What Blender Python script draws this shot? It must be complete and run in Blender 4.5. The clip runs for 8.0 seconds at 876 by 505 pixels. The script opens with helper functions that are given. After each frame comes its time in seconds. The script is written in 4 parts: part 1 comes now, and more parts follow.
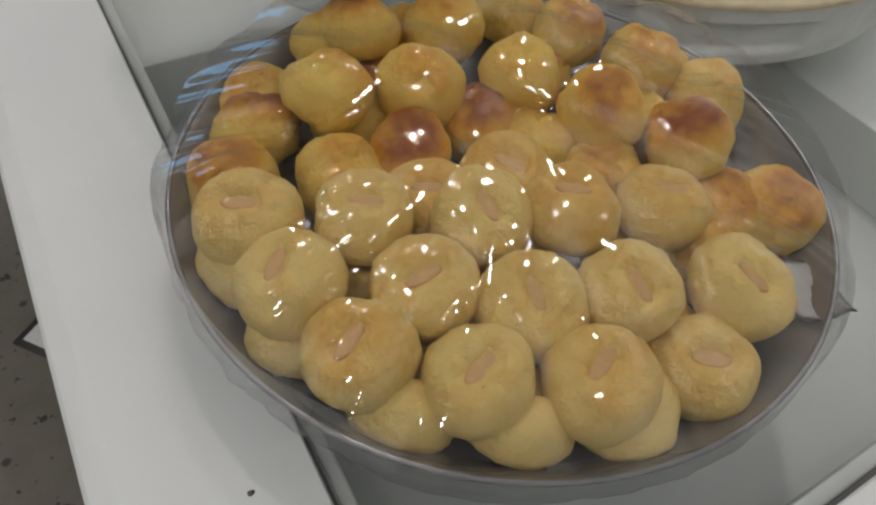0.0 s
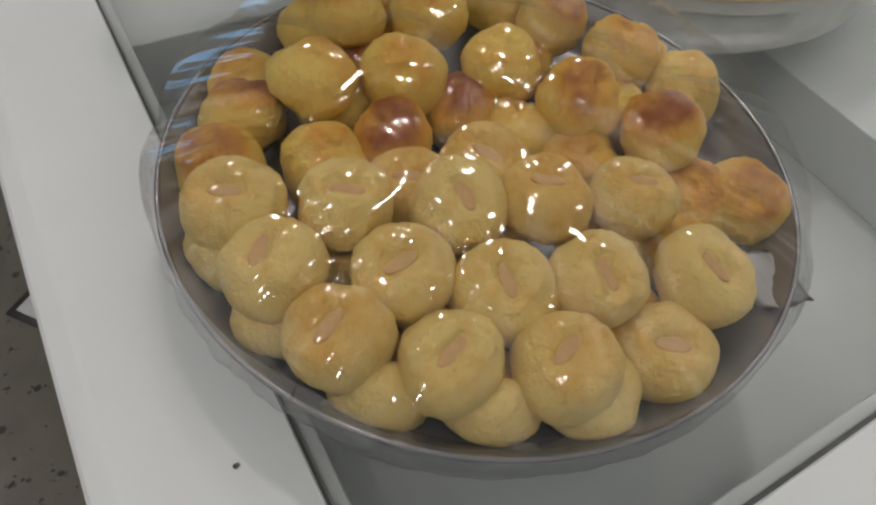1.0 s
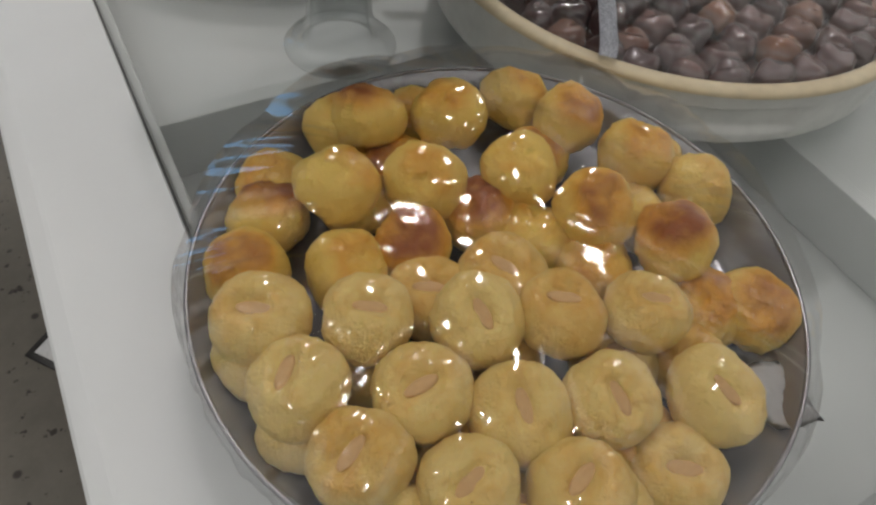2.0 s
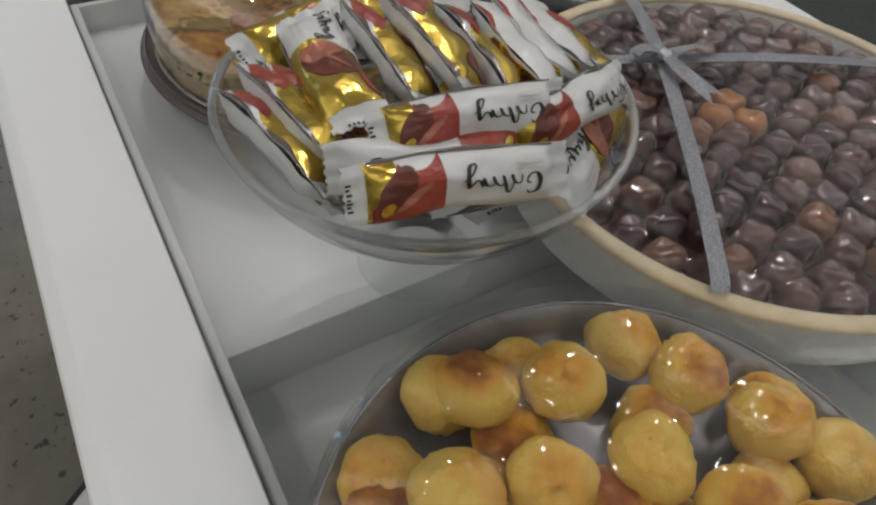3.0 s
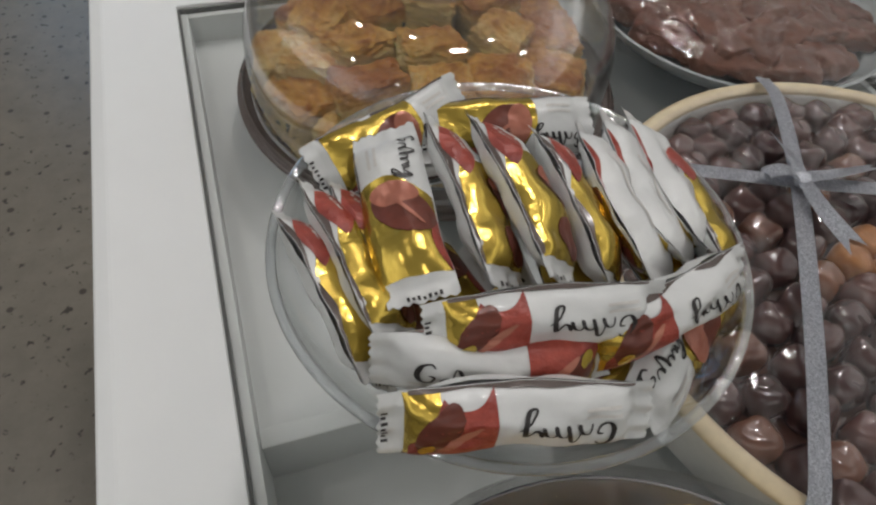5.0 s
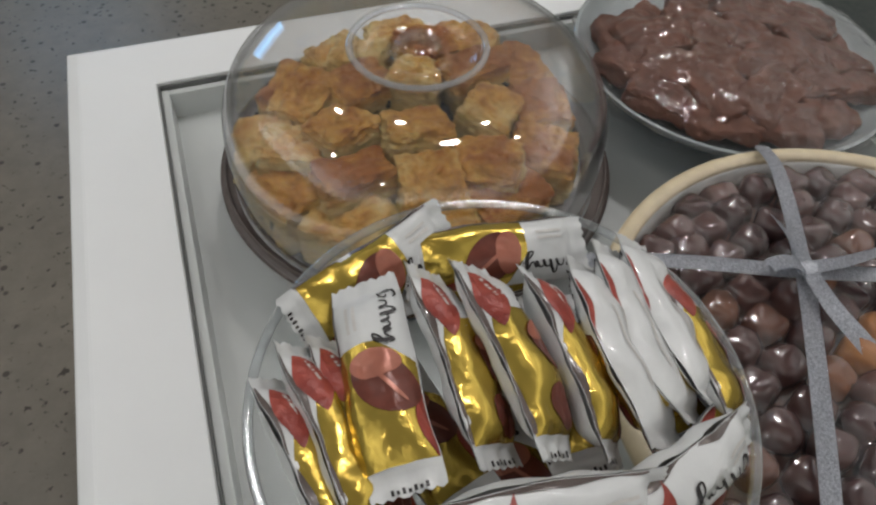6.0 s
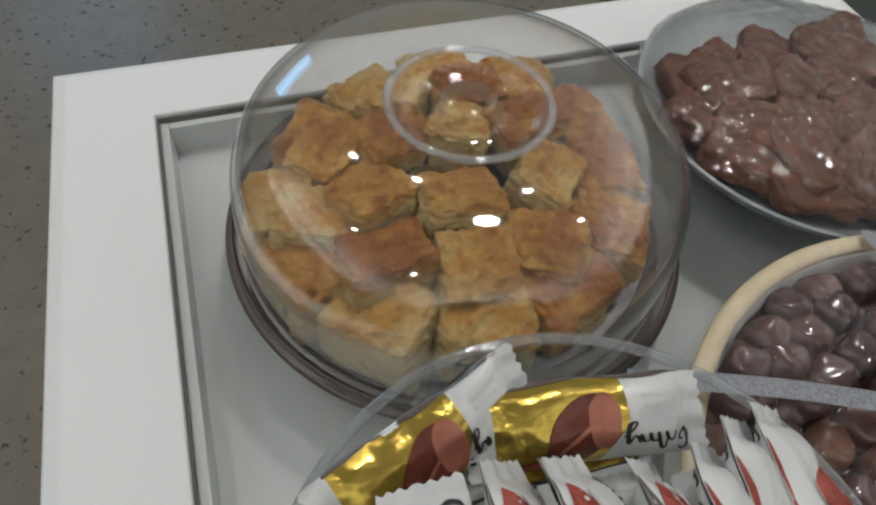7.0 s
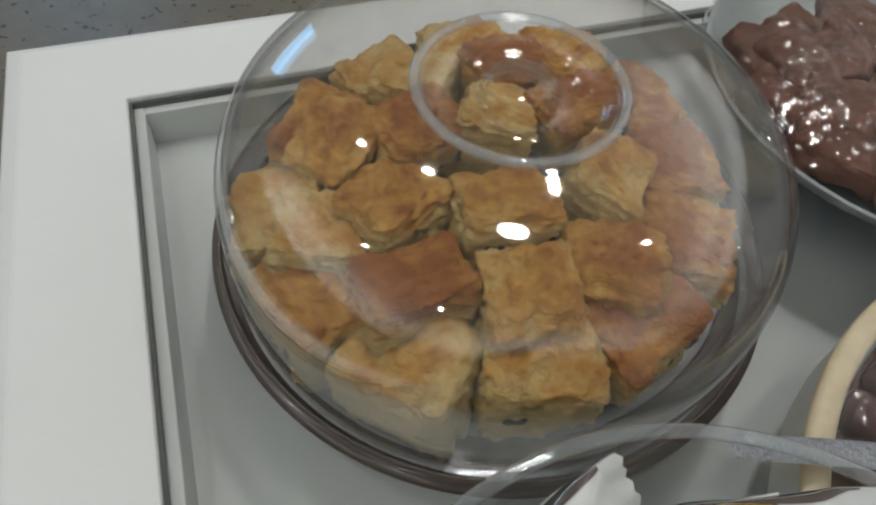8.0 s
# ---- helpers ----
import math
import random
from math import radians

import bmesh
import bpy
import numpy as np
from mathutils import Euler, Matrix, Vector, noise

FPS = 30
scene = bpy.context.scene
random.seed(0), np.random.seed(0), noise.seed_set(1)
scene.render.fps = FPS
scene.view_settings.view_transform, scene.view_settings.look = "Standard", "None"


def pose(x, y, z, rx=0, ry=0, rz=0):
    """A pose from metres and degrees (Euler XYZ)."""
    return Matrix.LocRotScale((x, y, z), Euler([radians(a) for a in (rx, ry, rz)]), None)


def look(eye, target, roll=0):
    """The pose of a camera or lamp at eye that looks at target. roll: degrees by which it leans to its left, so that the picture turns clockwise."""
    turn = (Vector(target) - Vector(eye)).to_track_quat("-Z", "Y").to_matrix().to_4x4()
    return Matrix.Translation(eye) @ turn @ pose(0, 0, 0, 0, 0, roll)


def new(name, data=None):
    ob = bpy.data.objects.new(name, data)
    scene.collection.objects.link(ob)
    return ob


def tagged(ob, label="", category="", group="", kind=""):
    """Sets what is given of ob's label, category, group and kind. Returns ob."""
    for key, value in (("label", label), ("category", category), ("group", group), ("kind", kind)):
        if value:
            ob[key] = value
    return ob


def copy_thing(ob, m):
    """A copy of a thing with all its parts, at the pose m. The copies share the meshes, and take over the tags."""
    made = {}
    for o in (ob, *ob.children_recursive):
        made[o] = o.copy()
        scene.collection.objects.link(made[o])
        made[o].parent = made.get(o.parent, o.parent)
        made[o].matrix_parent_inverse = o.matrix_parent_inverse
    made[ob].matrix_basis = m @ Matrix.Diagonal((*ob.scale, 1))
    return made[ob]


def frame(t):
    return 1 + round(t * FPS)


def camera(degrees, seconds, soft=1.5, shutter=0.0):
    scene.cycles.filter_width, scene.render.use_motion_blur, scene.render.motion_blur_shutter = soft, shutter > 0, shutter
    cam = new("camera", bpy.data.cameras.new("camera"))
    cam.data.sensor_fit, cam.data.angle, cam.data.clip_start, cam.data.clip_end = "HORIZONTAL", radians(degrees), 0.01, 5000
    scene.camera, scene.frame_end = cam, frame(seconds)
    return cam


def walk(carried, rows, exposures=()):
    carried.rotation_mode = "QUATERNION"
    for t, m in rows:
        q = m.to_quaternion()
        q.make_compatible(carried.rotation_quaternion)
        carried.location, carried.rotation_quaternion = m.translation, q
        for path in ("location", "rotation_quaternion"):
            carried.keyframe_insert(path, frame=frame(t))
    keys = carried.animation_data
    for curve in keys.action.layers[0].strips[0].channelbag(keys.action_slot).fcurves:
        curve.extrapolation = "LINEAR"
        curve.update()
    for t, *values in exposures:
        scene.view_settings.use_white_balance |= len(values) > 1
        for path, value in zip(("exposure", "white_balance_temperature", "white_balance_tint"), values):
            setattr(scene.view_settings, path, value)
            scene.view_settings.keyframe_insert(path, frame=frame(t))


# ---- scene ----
cam = camera(66.95, 8.0, 2.3)
PATH = [
    (0, (-0.0216, -0.7983, 0.2345), (0.3363, -0.2863, -0.5464), 6.19),
    (0.5, (-0.0201, -0.7987, 0.2429), (0.3517, -0.2911, -0.5344), 7.37),
    (1, (-0.0181, -0.8026, 0.2474), (0.3327, -0.3256, -0.5585), 8.01),
    (2.5, (-0.0089, -0.7272, 0.2991), (0.3420, -0.1991, -0.4742), 6.82),
    (3, (-0.0094, -0.6524, 0.3222), (0.3623, -0.1068, -0.4289), 5.86),
    (3.5, (-0.0099, -0.5912, 0.3473), (0.3409, -0.0554, -0.4208), 6.95),
    (4, (0.0136, -0.5801, 0.3472), (0.3015, -0.0060, -0.4194), 7.03),
    (5.5, (0.0430, -0.5638, 0.3570), (0.2720, -0.0040, -0.4393), 5.83),
    (6, (0.0608, -0.5194, 0.3778), (0.2924, 0.0462, -0.4136), 3.65),
    (6.5, (0.0663, -0.4904, 0.3691), (0.2868, 0.0681, -0.4305), 4.82),
    (7, (0.0663, -0.4207, 0.3539), (0.2949, 0.1312, -0.4480), 6.08),
    (7.5, (0.0658, -0.3706, 0.3276), (0.2878, 0.1632, -0.4884), 5.55),
    (8, (0.0720, -0.3537, 0.3024), (0.2920, 0.1679, -0.5220), 6.26),
]
walk(cam, [(t, look(eye, target, roll)) for t, eye, target, roll in PATH],
     [(0, -0.08, 6500, 15), (1, -0.08, 6500, 15), (2.5, -0.04, 6500, 15), (4, 0.03, 6500, 15), (5.5, 0.07, 6430, 15), (8, 0.07, 6380, 10)])

# ---- light and room ----
CEIL, FLOOR = 2.25, -0.45


def area(name, place, target, size, power, colour=(1, 0.95, 0.88), shape="DISK", size_y=None):
    lamp = bpy.data.lights.new(name, "AREA")
    lamp.shape, lamp.size, lamp.energy, lamp.color = shape, size, power, colour
    if size_y:
        lamp.size_y = size_y
    ob = new(name, lamp)
    ob.matrix_world = look(place, target)
    return ob


world = bpy.data.worlds.new("room_air")
scene.world = world
world.use_nodes = True
world.node_tree.nodes["Background"].inputs[0].default_value = (0.75, 0.85, 0.9, 1)
world.node_tree.nodes["Background"].inputs[1].default_value = 0.1
for x, y in ((-0.9, 0.2), (0.1, 1.6), (0.55, 1.3), (1.2, 1.0), (1.6, 0.1), (-0.7, -1.0)):
    area("ceiling_spot", (x, y, CEIL - 0.03), (x, y, 0), 0.06, 2.4)
area("ceiling_panel", (0.75, 0.55, CEIL - 0.04), (0.75, 0.55, 0), 0.18, 10, (1, 0.98, 0.94))
# unseen fill lamps added near three walls; they wash the ceiling for softer light
area("fill_lamp", (-2.3, 0, 1.5), (-2.29, 0, CEIL), 4.0, 38, (0.98, 0.99, 1.0), "RECTANGLE", 0.3)
area("fill_lamp", (2.7, 0, 1.5), (2.69, 0, CEIL), 4.0, 32, (0.98, 0.99, 1.0), "RECTANGLE", 0.3)
area("fill_lamp", (0.2, -2.5, 1.5), (0.2, -2.49, CEIL), 4.0, 28, (0.98, 0.99, 1.0), "RECTANGLE", 0.3)
# bluish screen on the far wall
area("screen_light", (-0.55, 2.7, 0.85), (-0.3, -0.4, 0.5), 0.7, 2.8, (0.22, 0.58, 1.0), "RECTANGLE", 0.45)


# ---- materials ----
class Nodes:
    """Short hand for building a node material."""

    def __init__(self, name):
        self.mat = bpy.data.materials.new(name)
        self.mat.use_nodes = True
        self.tree = self.mat.node_tree
        self.tree.nodes.clear()
        self.out = self.add("ShaderNodeOutputMaterial")

    def add(self, kind, **settings):
        n = self.tree.nodes.new(kind)
        for key, value in settings.items():
            setattr(n, key, value)
        return n

    def wire(self, a, b):
        self.tree.links.new(a, b)

    def noise(self, scale, detail=4.0, rough=0.55, stretch=None, where="Object"):
        tc = self.add("ShaderNodeTexCoord")
        src = tc.outputs[where]
        if stretch:
            mp = self.add("ShaderNodeMapping")
            mp.inputs["Scale"].default_value = stretch
            self.wire(src, mp.inputs["Vector"])
            src = mp.outputs["Vector"]
        n = self.add("ShaderNodeTexNoise")
        n.inputs["Scale"].default_value, n.inputs["Detail"].default_value, n.inputs["Roughness"].default_value = scale, detail, rough
        self.wire(src, n.inputs["Vector"])
        return n.outputs["Fac"]

    def ramp(self, fac, stops):
        r = self.add("ShaderNodeValToRGB")
        while len(r.color_ramp.elements) < len(stops):
            r.color_ramp.elements.new(0.5)
        for e, (pos, col) in zip(r.color_ramp.elements, stops):
            e.position = pos
            e.color = (*col, 1) if len(col) == 3 else col
        self.wire(fac, r.inputs["Fac"])
        return r.outputs["Color"]

    def mix(self, fac, a, b, mode="MIX"):
        m = self.add("ShaderNodeMix", data_type="RGBA", blend_type=mode)
        for value, socket in ((fac, m.inputs[0]), (a, m.inputs[6]), (b, m.inputs[7])):
            if isinstance(value, (int, float)):
                socket.default_value = value
            elif isinstance(value, tuple):
                socket.default_value = (*value, 1)
            else:
                self.wire(value, socket)
        return m.outputs[2]

    def math(self, op, a, b=0.0, clamp=False, c=0.0):
        m = self.add("ShaderNodeMath", operation=op, use_clamp=clamp)
        for value, socket in ((a, m.inputs[0]), (b, m.inputs[1]), (c, m.inputs[2])):
            if isinstance(value, (int, float)):
                socket.default_value = value
            else:
                self.wire(value, socket)
        return m.outputs[0]

    def bump(self, fac, strength, distance):
        b = self.add("ShaderNodeBump")
        b.inputs["Strength"].default_value, b.inputs["Distance"].default_value = strength, distance
        self.wire(fac, b.inputs["Height"])
        return b.outputs["Normal"]

    def surface(self, colour, rough=0.5, metal=0.0, normal=None, coat=0.0, subsurface=0.0, **more):
        p = self.add("ShaderNodeBsdfPrincipled")
        for value, key in ((colour, "Base Color"), (rough, "Roughness"), (metal, "Metallic"), (normal, "Normal"), (coat, "Coat Weight"), (subsurface, "Subsurface Weight")):
            if value is None:
                continue
            if isinstance(value, (int, float)):
                p.inputs[key].default_value = value
            elif isinstance(value, tuple):
                p.inputs[key].default_value = (*value, 1)
            else:
                self.wire(value, p.inputs[key])
        if subsurface:
            p.inputs["Subsurface Radius"].default_value = (0.006, 0.003, 0.001)
            p.inputs["Subsurface Scale"].default_value = 0.5
        self.wire(p.outputs[0], self.out.inputs[0])
        return self.mat


def simple(name, a, b, scale, rough=0.5, metal=0.0, bump=0.2, dist=0.0005, coat=0.0, wear=0.15):
    m = Nodes(name)
    n = m.noise(scale)
    fine = m.noise(scale * 4.5, 3)
    col = m.mix(m.math("MULTIPLY_ADD", n, 2.0, True, -0.5), a, b)
    return m.surface(m.mix(wear, col, m.ramp(fine, [(0.3, (0.3, 0.3, 0.3)), (0.6, (1, 1, 1))]), "MULTIPLY"), rough, metal, m.bump(fine, bump, dist), coat)


def film(name, gloss_rough, base, bumps, tint=(0.97, 0.975, 0.97), edge=1.0, haze=0.0, power=4.0):
    """A clear film or thin shell: lets light through, mirrors a part of it."""
    m = Nodes(name)
    fres = m.add("ShaderNodeLayerWeight")
    fres.inputs["Blend"].default_value = 0.5
    normal = None
    for scale, stretch, strength, dist in bumps:
        b = m.add("ShaderNodeBump")
        b.inputs["Strength"].default_value, b.inputs["Distance"].default_value = strength, dist
        m.wire(m.noise(scale, 3, 0.5, stretch), b.inputs["Height"])
        if normal:
            m.wire(normal, b.inputs["Normal"])
        normal = b.outputs["Normal"]
    clear, gloss = m.add("ShaderNodeBsdfTransparent"), m.add("ShaderNodeBsdfGlossy")
    clear.inputs[0].default_value = (*tint, 1)
    gloss.inputs["Roughness"].default_value = gloss_rough
    if normal:
        m.wire(normal, gloss.inputs["Normal"])
        m.wire(normal, fres.inputs["Normal"])
    mx = m.add("ShaderNodeMixShader")
    m.wire(m.math("ADD", m.math("MULTIPLY_ADD", m.math("POWER", fres.outputs["Facing"], power), 0.9 * edge, False, 0.035 * edge), base, True), mx.inputs[0])
    m.wire(clear.outputs[0], mx.inputs[1])
    m.wire(gloss.outputs[0], mx.inputs[2])
    last = mx.outputs[0]
    if haze:
        dif, mh = m.add("ShaderNodeBsdfDiffuse"), m.add("ShaderNodeMixShader")
        dif.inputs[0].default_value = (0.75, 0.77, 0.78, 1)
        mh.inputs[0].default_value = haze
        m.wire(last, mh.inputs[1])
        m.wire(dif.outputs[0], mh.inputs[2])
        last = mh.outputs[0]
    m.wire(last, m.out.inputs[0])
    return m.mat


def baked(name, pale, gold, brown, lo, hi, patch, rough=0.55, specks=True, glaze=0.1, spread=0.3, big_gain=1.2, layers=False):
    """Baked dough: pale sides, browned towards its own top, mottled."""
    m = Nodes(name)
    tc = m.add("ShaderNodeTexCoord")
    sep = m.add("ShaderNodeSeparateXYZ")
    m.wire(tc.outputs["Object"], sep.inputs[0])
    info = m.add("ShaderNodeObjectInfo")
    h = m.math("DIVIDE", m.math("SUBTRACT", sep.outputs["Z"], lo), hi - lo, True)
    big, fine = m.noise(patch, 3), m.noise(patch * 6, 6, 0.65)
    f = m.math("ADD", m.math("MULTIPLY", h, m.math("MULTIPLY_ADD", big, big_gain, False, 0.15)), m.math("MULTIPLY", m.math("SUBTRACT", info.outputs["Random"], 0.5), spread))
    f = m.math("ADD", f, m.math("MULTIPLY", m.math("SUBTRACT", fine, 0.5), 0.45), True)
    col = m.ramp(f, [(0.0, pale), (0.33, pale), (0.60, gold), (0.92, brown)])
    if specks:
        dot = m.ramp(m.noise(330, 2), [(0.74, (1, 1, 1)), (0.8, (0.45, 0.25, 0.1))])
        col = m.mix(0.7, col, dot, "MULTIPLY")
    if layers:
        leaf = m.noise(90, 4, 0.6, (0.6, 0.6, 4.0))
        col = m.mix(0.45, col, m.ramp(leaf, [(0.36, (0.55, 0.42, 0.3)), (0.52, (1, 1, 1))]), "MULTIPLY")
        fine = m.math("ADD", fine, m.math("MULTIPLY", leaf, 1.5))
    return m.surface(col, rough, 0, m.bump(fine, 0.75, 0.004), glaze, 0.15)


WHITE = simple("white_lacquer", (0.80, 0.81, 0.805), (0.785, 0.80, 0.795), 5, 0.5, 0, 0.03, 0.0001, 0.0, 0.02)
WHITE_IN = simple("white_board", (0.74, 0.75, 0.74), (0.68, 0.70, 0.69), 9, 0.45, 0, 0.05, 0.0003, 0, 0.04)
GAP = simple("dark_seal", (0.11, 0.115, 0.11), (0.16, 0.16, 0.155), 40, 0.6)
PLASTER = simple("room_plaster", (0.62, 0.62, 0.58), (0.55, 0.56, 0.54), 3, 0.8)
DARK_CLOTH = simple("dark_upholstery", (0.035, 0.045, 0.04), (0.06, 0.065, 0.06), 60, 0.85, 0, 0.5, 0.002)
TABLE_GLASS = film("table_glass", 0.22, 0.0, [(6, None, 0.02, 0.001)], (0.965, 0.97, 0.967), 0.28)
CLING = film("cling_film", 0.06, 0.03, [(12, None, 0.12, 0.003), (60, (1, 0.16, 1), 0.25, 0.0011), (260, (1, 0.06, 1), 0.3, 0.0004)], (0.985, 0.985, 0.985), 0.8)
LOOSE = film("loose_cling_film", 0.05, 0.025, [(60, None, 0.6, 0.003), (150, (1, 0.25, 1), 0.5, 0.0014)], (0.98, 0.98, 0.98), 0.9)
CELLO = film("cellophane", 0.06, 0.006, [(90, None, 0.35, 0.002), (200, (1, 0.4, 1), 0.3, 0.0008)], (0.98, 0.97, 0.98), 0.9)
DOME = film("clear_acrylic", 0.03, 0.03, [(5, None, 0.03, 0.002)], (0.985, 0.985, 0.985), 0.8, 0.0, 2.6)
BOWL_GLASS = film("clear_glass", 0.02, 0.0, [(9, None, 0.04, 0.002)], (0.975, 0.985, 0.985), 0.8, 0.0, 2.8)
ACRYLIC_EDGE = film("acrylic_edge", 0.05, 0.03, [], (0.96, 0.97, 0.99), 1.0, 0.16, 2.0)
GLASS_EDGE = film("glass_edge", 0.04, 0.04, [], (0.95, 0.965, 0.975), 1.2, 0.10, 2.0)
SMOKE_GLASS = simple("grey_tray_metal", (0.24, 0.235, 0.245), (0.31, 0.30, 0.315), 16, 0.24, 0.55, 0.05, 0.0002, 0.3)
BOWL_GREY = simple("grey_green_ceramic", (0.33, 0.37, 0.38), (0.42, 0.45, 0.45), 14, 0.2, 0, 0.05, 0.0002, 0.4)
TRAY_DARK = simple("dark_brown_lacquer", (0.09, 0.068, 0.06), (0.14, 0.11, 0.10), 30, 0.2, 0, 0.06, 0.0002, 0.4)
CREAM = simple("cream_rim_wood", (0.70, 0.60, 0.41), (0.62, 0.51, 0.33), 30, 0.45, 0, 0.1, 0.0003)
TUB = simple("off_white_paint", (0.70, 0.70, 0.665), (0.64, 0.64, 0.61), 15, 0.42, 0, 0.06, 0.0003)
FOIL_ORANGE = simple("orange_foil", (0.34, 0.135, 0.04), (0.42, 0.20, 0.07), 60, 0.35, 0.1, 0.4, 0.0008)
BROWNIE = simple("cocoa_crust", (0.085, 0.029, 0.015), (0.165, 0.058, 0.030), 45, 0.6, 0, 0.8, 0.002, 0.0)
COOKIE = baked("shortbread_dough", (0.83, 0.605, 0.21), (0.74, 0.42, 0.085), (0.42, 0.155, 0.028), 0.003, 0.034, 30, 0.5)
BALL = baked("baked_dough_ball", (0.82, 0.555, 0.12), (0.74, 0.36, 0.042), (0.31, 0.085, 0.013), 0.0150, 0.0290, 24, 0.5, spread=0.5)
PASTRY = baked("flaky_pastry", (0.74, 0.545, 0.225), (0.66, 0.35, 0.075), (0.38, 0.13, 0.023), 0.000, 0.031, 34, 0.5, True, 0.06, 0.5, 1.8, True)
ALMOND = simple("almond", (0.66, 0.42, 0.19), (0.58, 0.34, 0.14), 160, 0.6)
FILLING = simple("herb_filling", (0.10, 0.085, 0.03), (0.05, 0.04, 0.02), 120, 0.7, 0, 0.6, 0.001)
WRAP_WHITE = simple("white_wrapper", (0.68, 0.685, 0.675), (0.61, 0.62, 0.615), 40, 0.36, 0, 0.2, 0.001, 0.1, 0.04)
WRAP_GOLD = simple("gold_print", (0.68, 0.49, 0.10), (0.44, 0.30, 0.05), 14, 0.22, 0.9, 0.4, 0.004, 0, 0.05)
WRAP_RED = simple("red_print", (0.46, 0.085, 0.055), (0.15, 0.014, 0.012), 60, 0.36, 0.1, 0.3, 0.003)
WRAP_CHOC = simple("brown_print", (0.20, 0.050, 0.030), (0.09, 0.022, 0.014), 70, 0.3, 0.1, 0.25, 0.0005)
WRAP_PINK = simple("copper_print", (0.52, 0.21, 0.14), (0.34, 0.10, 0.065), 60, 0.3, 0.2, 0.25, 0.0005)
INK = simple("black_print", (0.015, 0.013, 0.012), (0.025, 0.02, 0.02), 200, 0.4)
INK_GREY = simple("grey_print", (0.58, 0.56, 0.53), (0.62, 0.60, 0.57), 200, 0.5)
PAPER = simple("white_paper", (0.80, 0.79, 0.78), (0.74, 0.73, 0.73), 50, 0.7, 0, 0.2, 0.0005)


def ribbon_material():
    m = Nodes("silver_glitter_ribbon")
    tc = m.add("ShaderNodeTexCoord")
    v = m.add("ShaderNodeTexVoronoi")
    v.inputs["Scale"].default_value = 1300
    m.wire(tc.outputs["Object"], v.inputs["Vector"])
    col = m.mix(v.outputs["Color"], (0.34, 0.36, 0.41), (0.78, 0.80, 0.85))
    return m.surface(col, 0.35, 0.6, m.bump(v.outputs["Distance"], 0.7, 0.0006))


RIBBON = ribbon_material()


def chocolate_coat():
    """Dark coating that differs from piece to piece: maroon, plain brown, a few warm ones."""
    m = Nodes("milk_chocolate_coat")
    info = m.add("ShaderNodeObjectInfo")
    n, fine = m.noise(40), m.noise(170, 3)
    col = m.ramp(info.outputs["Random"], [(0.0, (0.055, 0.024, 0.022)), (0.35, (0.095, 0.048, 0.042)), (0.75, (0.13, 0.066, 0.056)), (0.9, (0.17, 0.075, 0.045)), (1.0, (0.24, 0.095, 0.040))])
    col = m.mix(0.5, col, m.ramp(n, [(0.3, (0.5, 0.47, 0.47)), (0.65, (1.1, 1.1, 1.1))]), "MULTIPLY")
    return m.surface(col, 0.26, 0, m.bump(fine, 0.3, 0.001), 0.6)


CHOC = chocolate_coat()


def terrazzo():
    m = Nodes("terrazzo")
    tc = m.add("ShaderNodeTexCoord")
    big, mid, fine = m.noise(2.2, 3), m.noise(22, 5, 0.7), m.noise(75, 2)
    col = m.mix(big, (0.152, 0.136, 0.111), (0.210, 0.187, 0.152))
    col = m.mix(0.5, col, m.ramp(mid, [(0.3, (0.62, 0.61, 0.6)), (0.7, (1.1, 1.1, 1.08))]), "MULTIPLY")
    col = m.mix(1.0, col, m.ramp(fine, [(0.30, (0.22, 0.2, 0.19)), (0.37, (1, 1, 1))]), "MULTIPLY")
    v = m.add("ShaderNodeTexVoronoi")
    v.inputs["Scale"].default_value = 26
    m.wire(tc.outputs["Object"], v.inputs["Vector"])
    col = m.mix(1.0, col, m.ramp(v.outputs["Distance"], [(0.1, (0.3, 0.28, 0.27)), (0.16, (1, 1, 1))]), "MULTIPLY")
    return m.surface(col, 0.35, 0, m.bump(mid, 0.05, 0.0005))


TERRAZZO = terrazzo()


# ---- mesh helpers ----
def part(name, bm, material, parent=None, label="", smooth=True, at=None):
    mesh = bpy.data.meshes.new(name)
    bmesh.ops.recalc_face_normals(bm, faces=bm.faces)
    bm.to_mesh(mesh)
    bm.free()
    mesh.materials.append(material)
    for p in mesh.polygons:
        p.use_smooth = smooth
    ob = new(name, mesh)
    if parent:
        ob.parent = parent
    if at is not None:
        ob.matrix_basis = at
    return tagged(ob, label)


def thing(name, place, label, category, group="", kind=""):
    ob = new(name)
    ob.empty_display_size = 0.02
    ob.location = place
    return tagged(ob, label, category, group, kind)


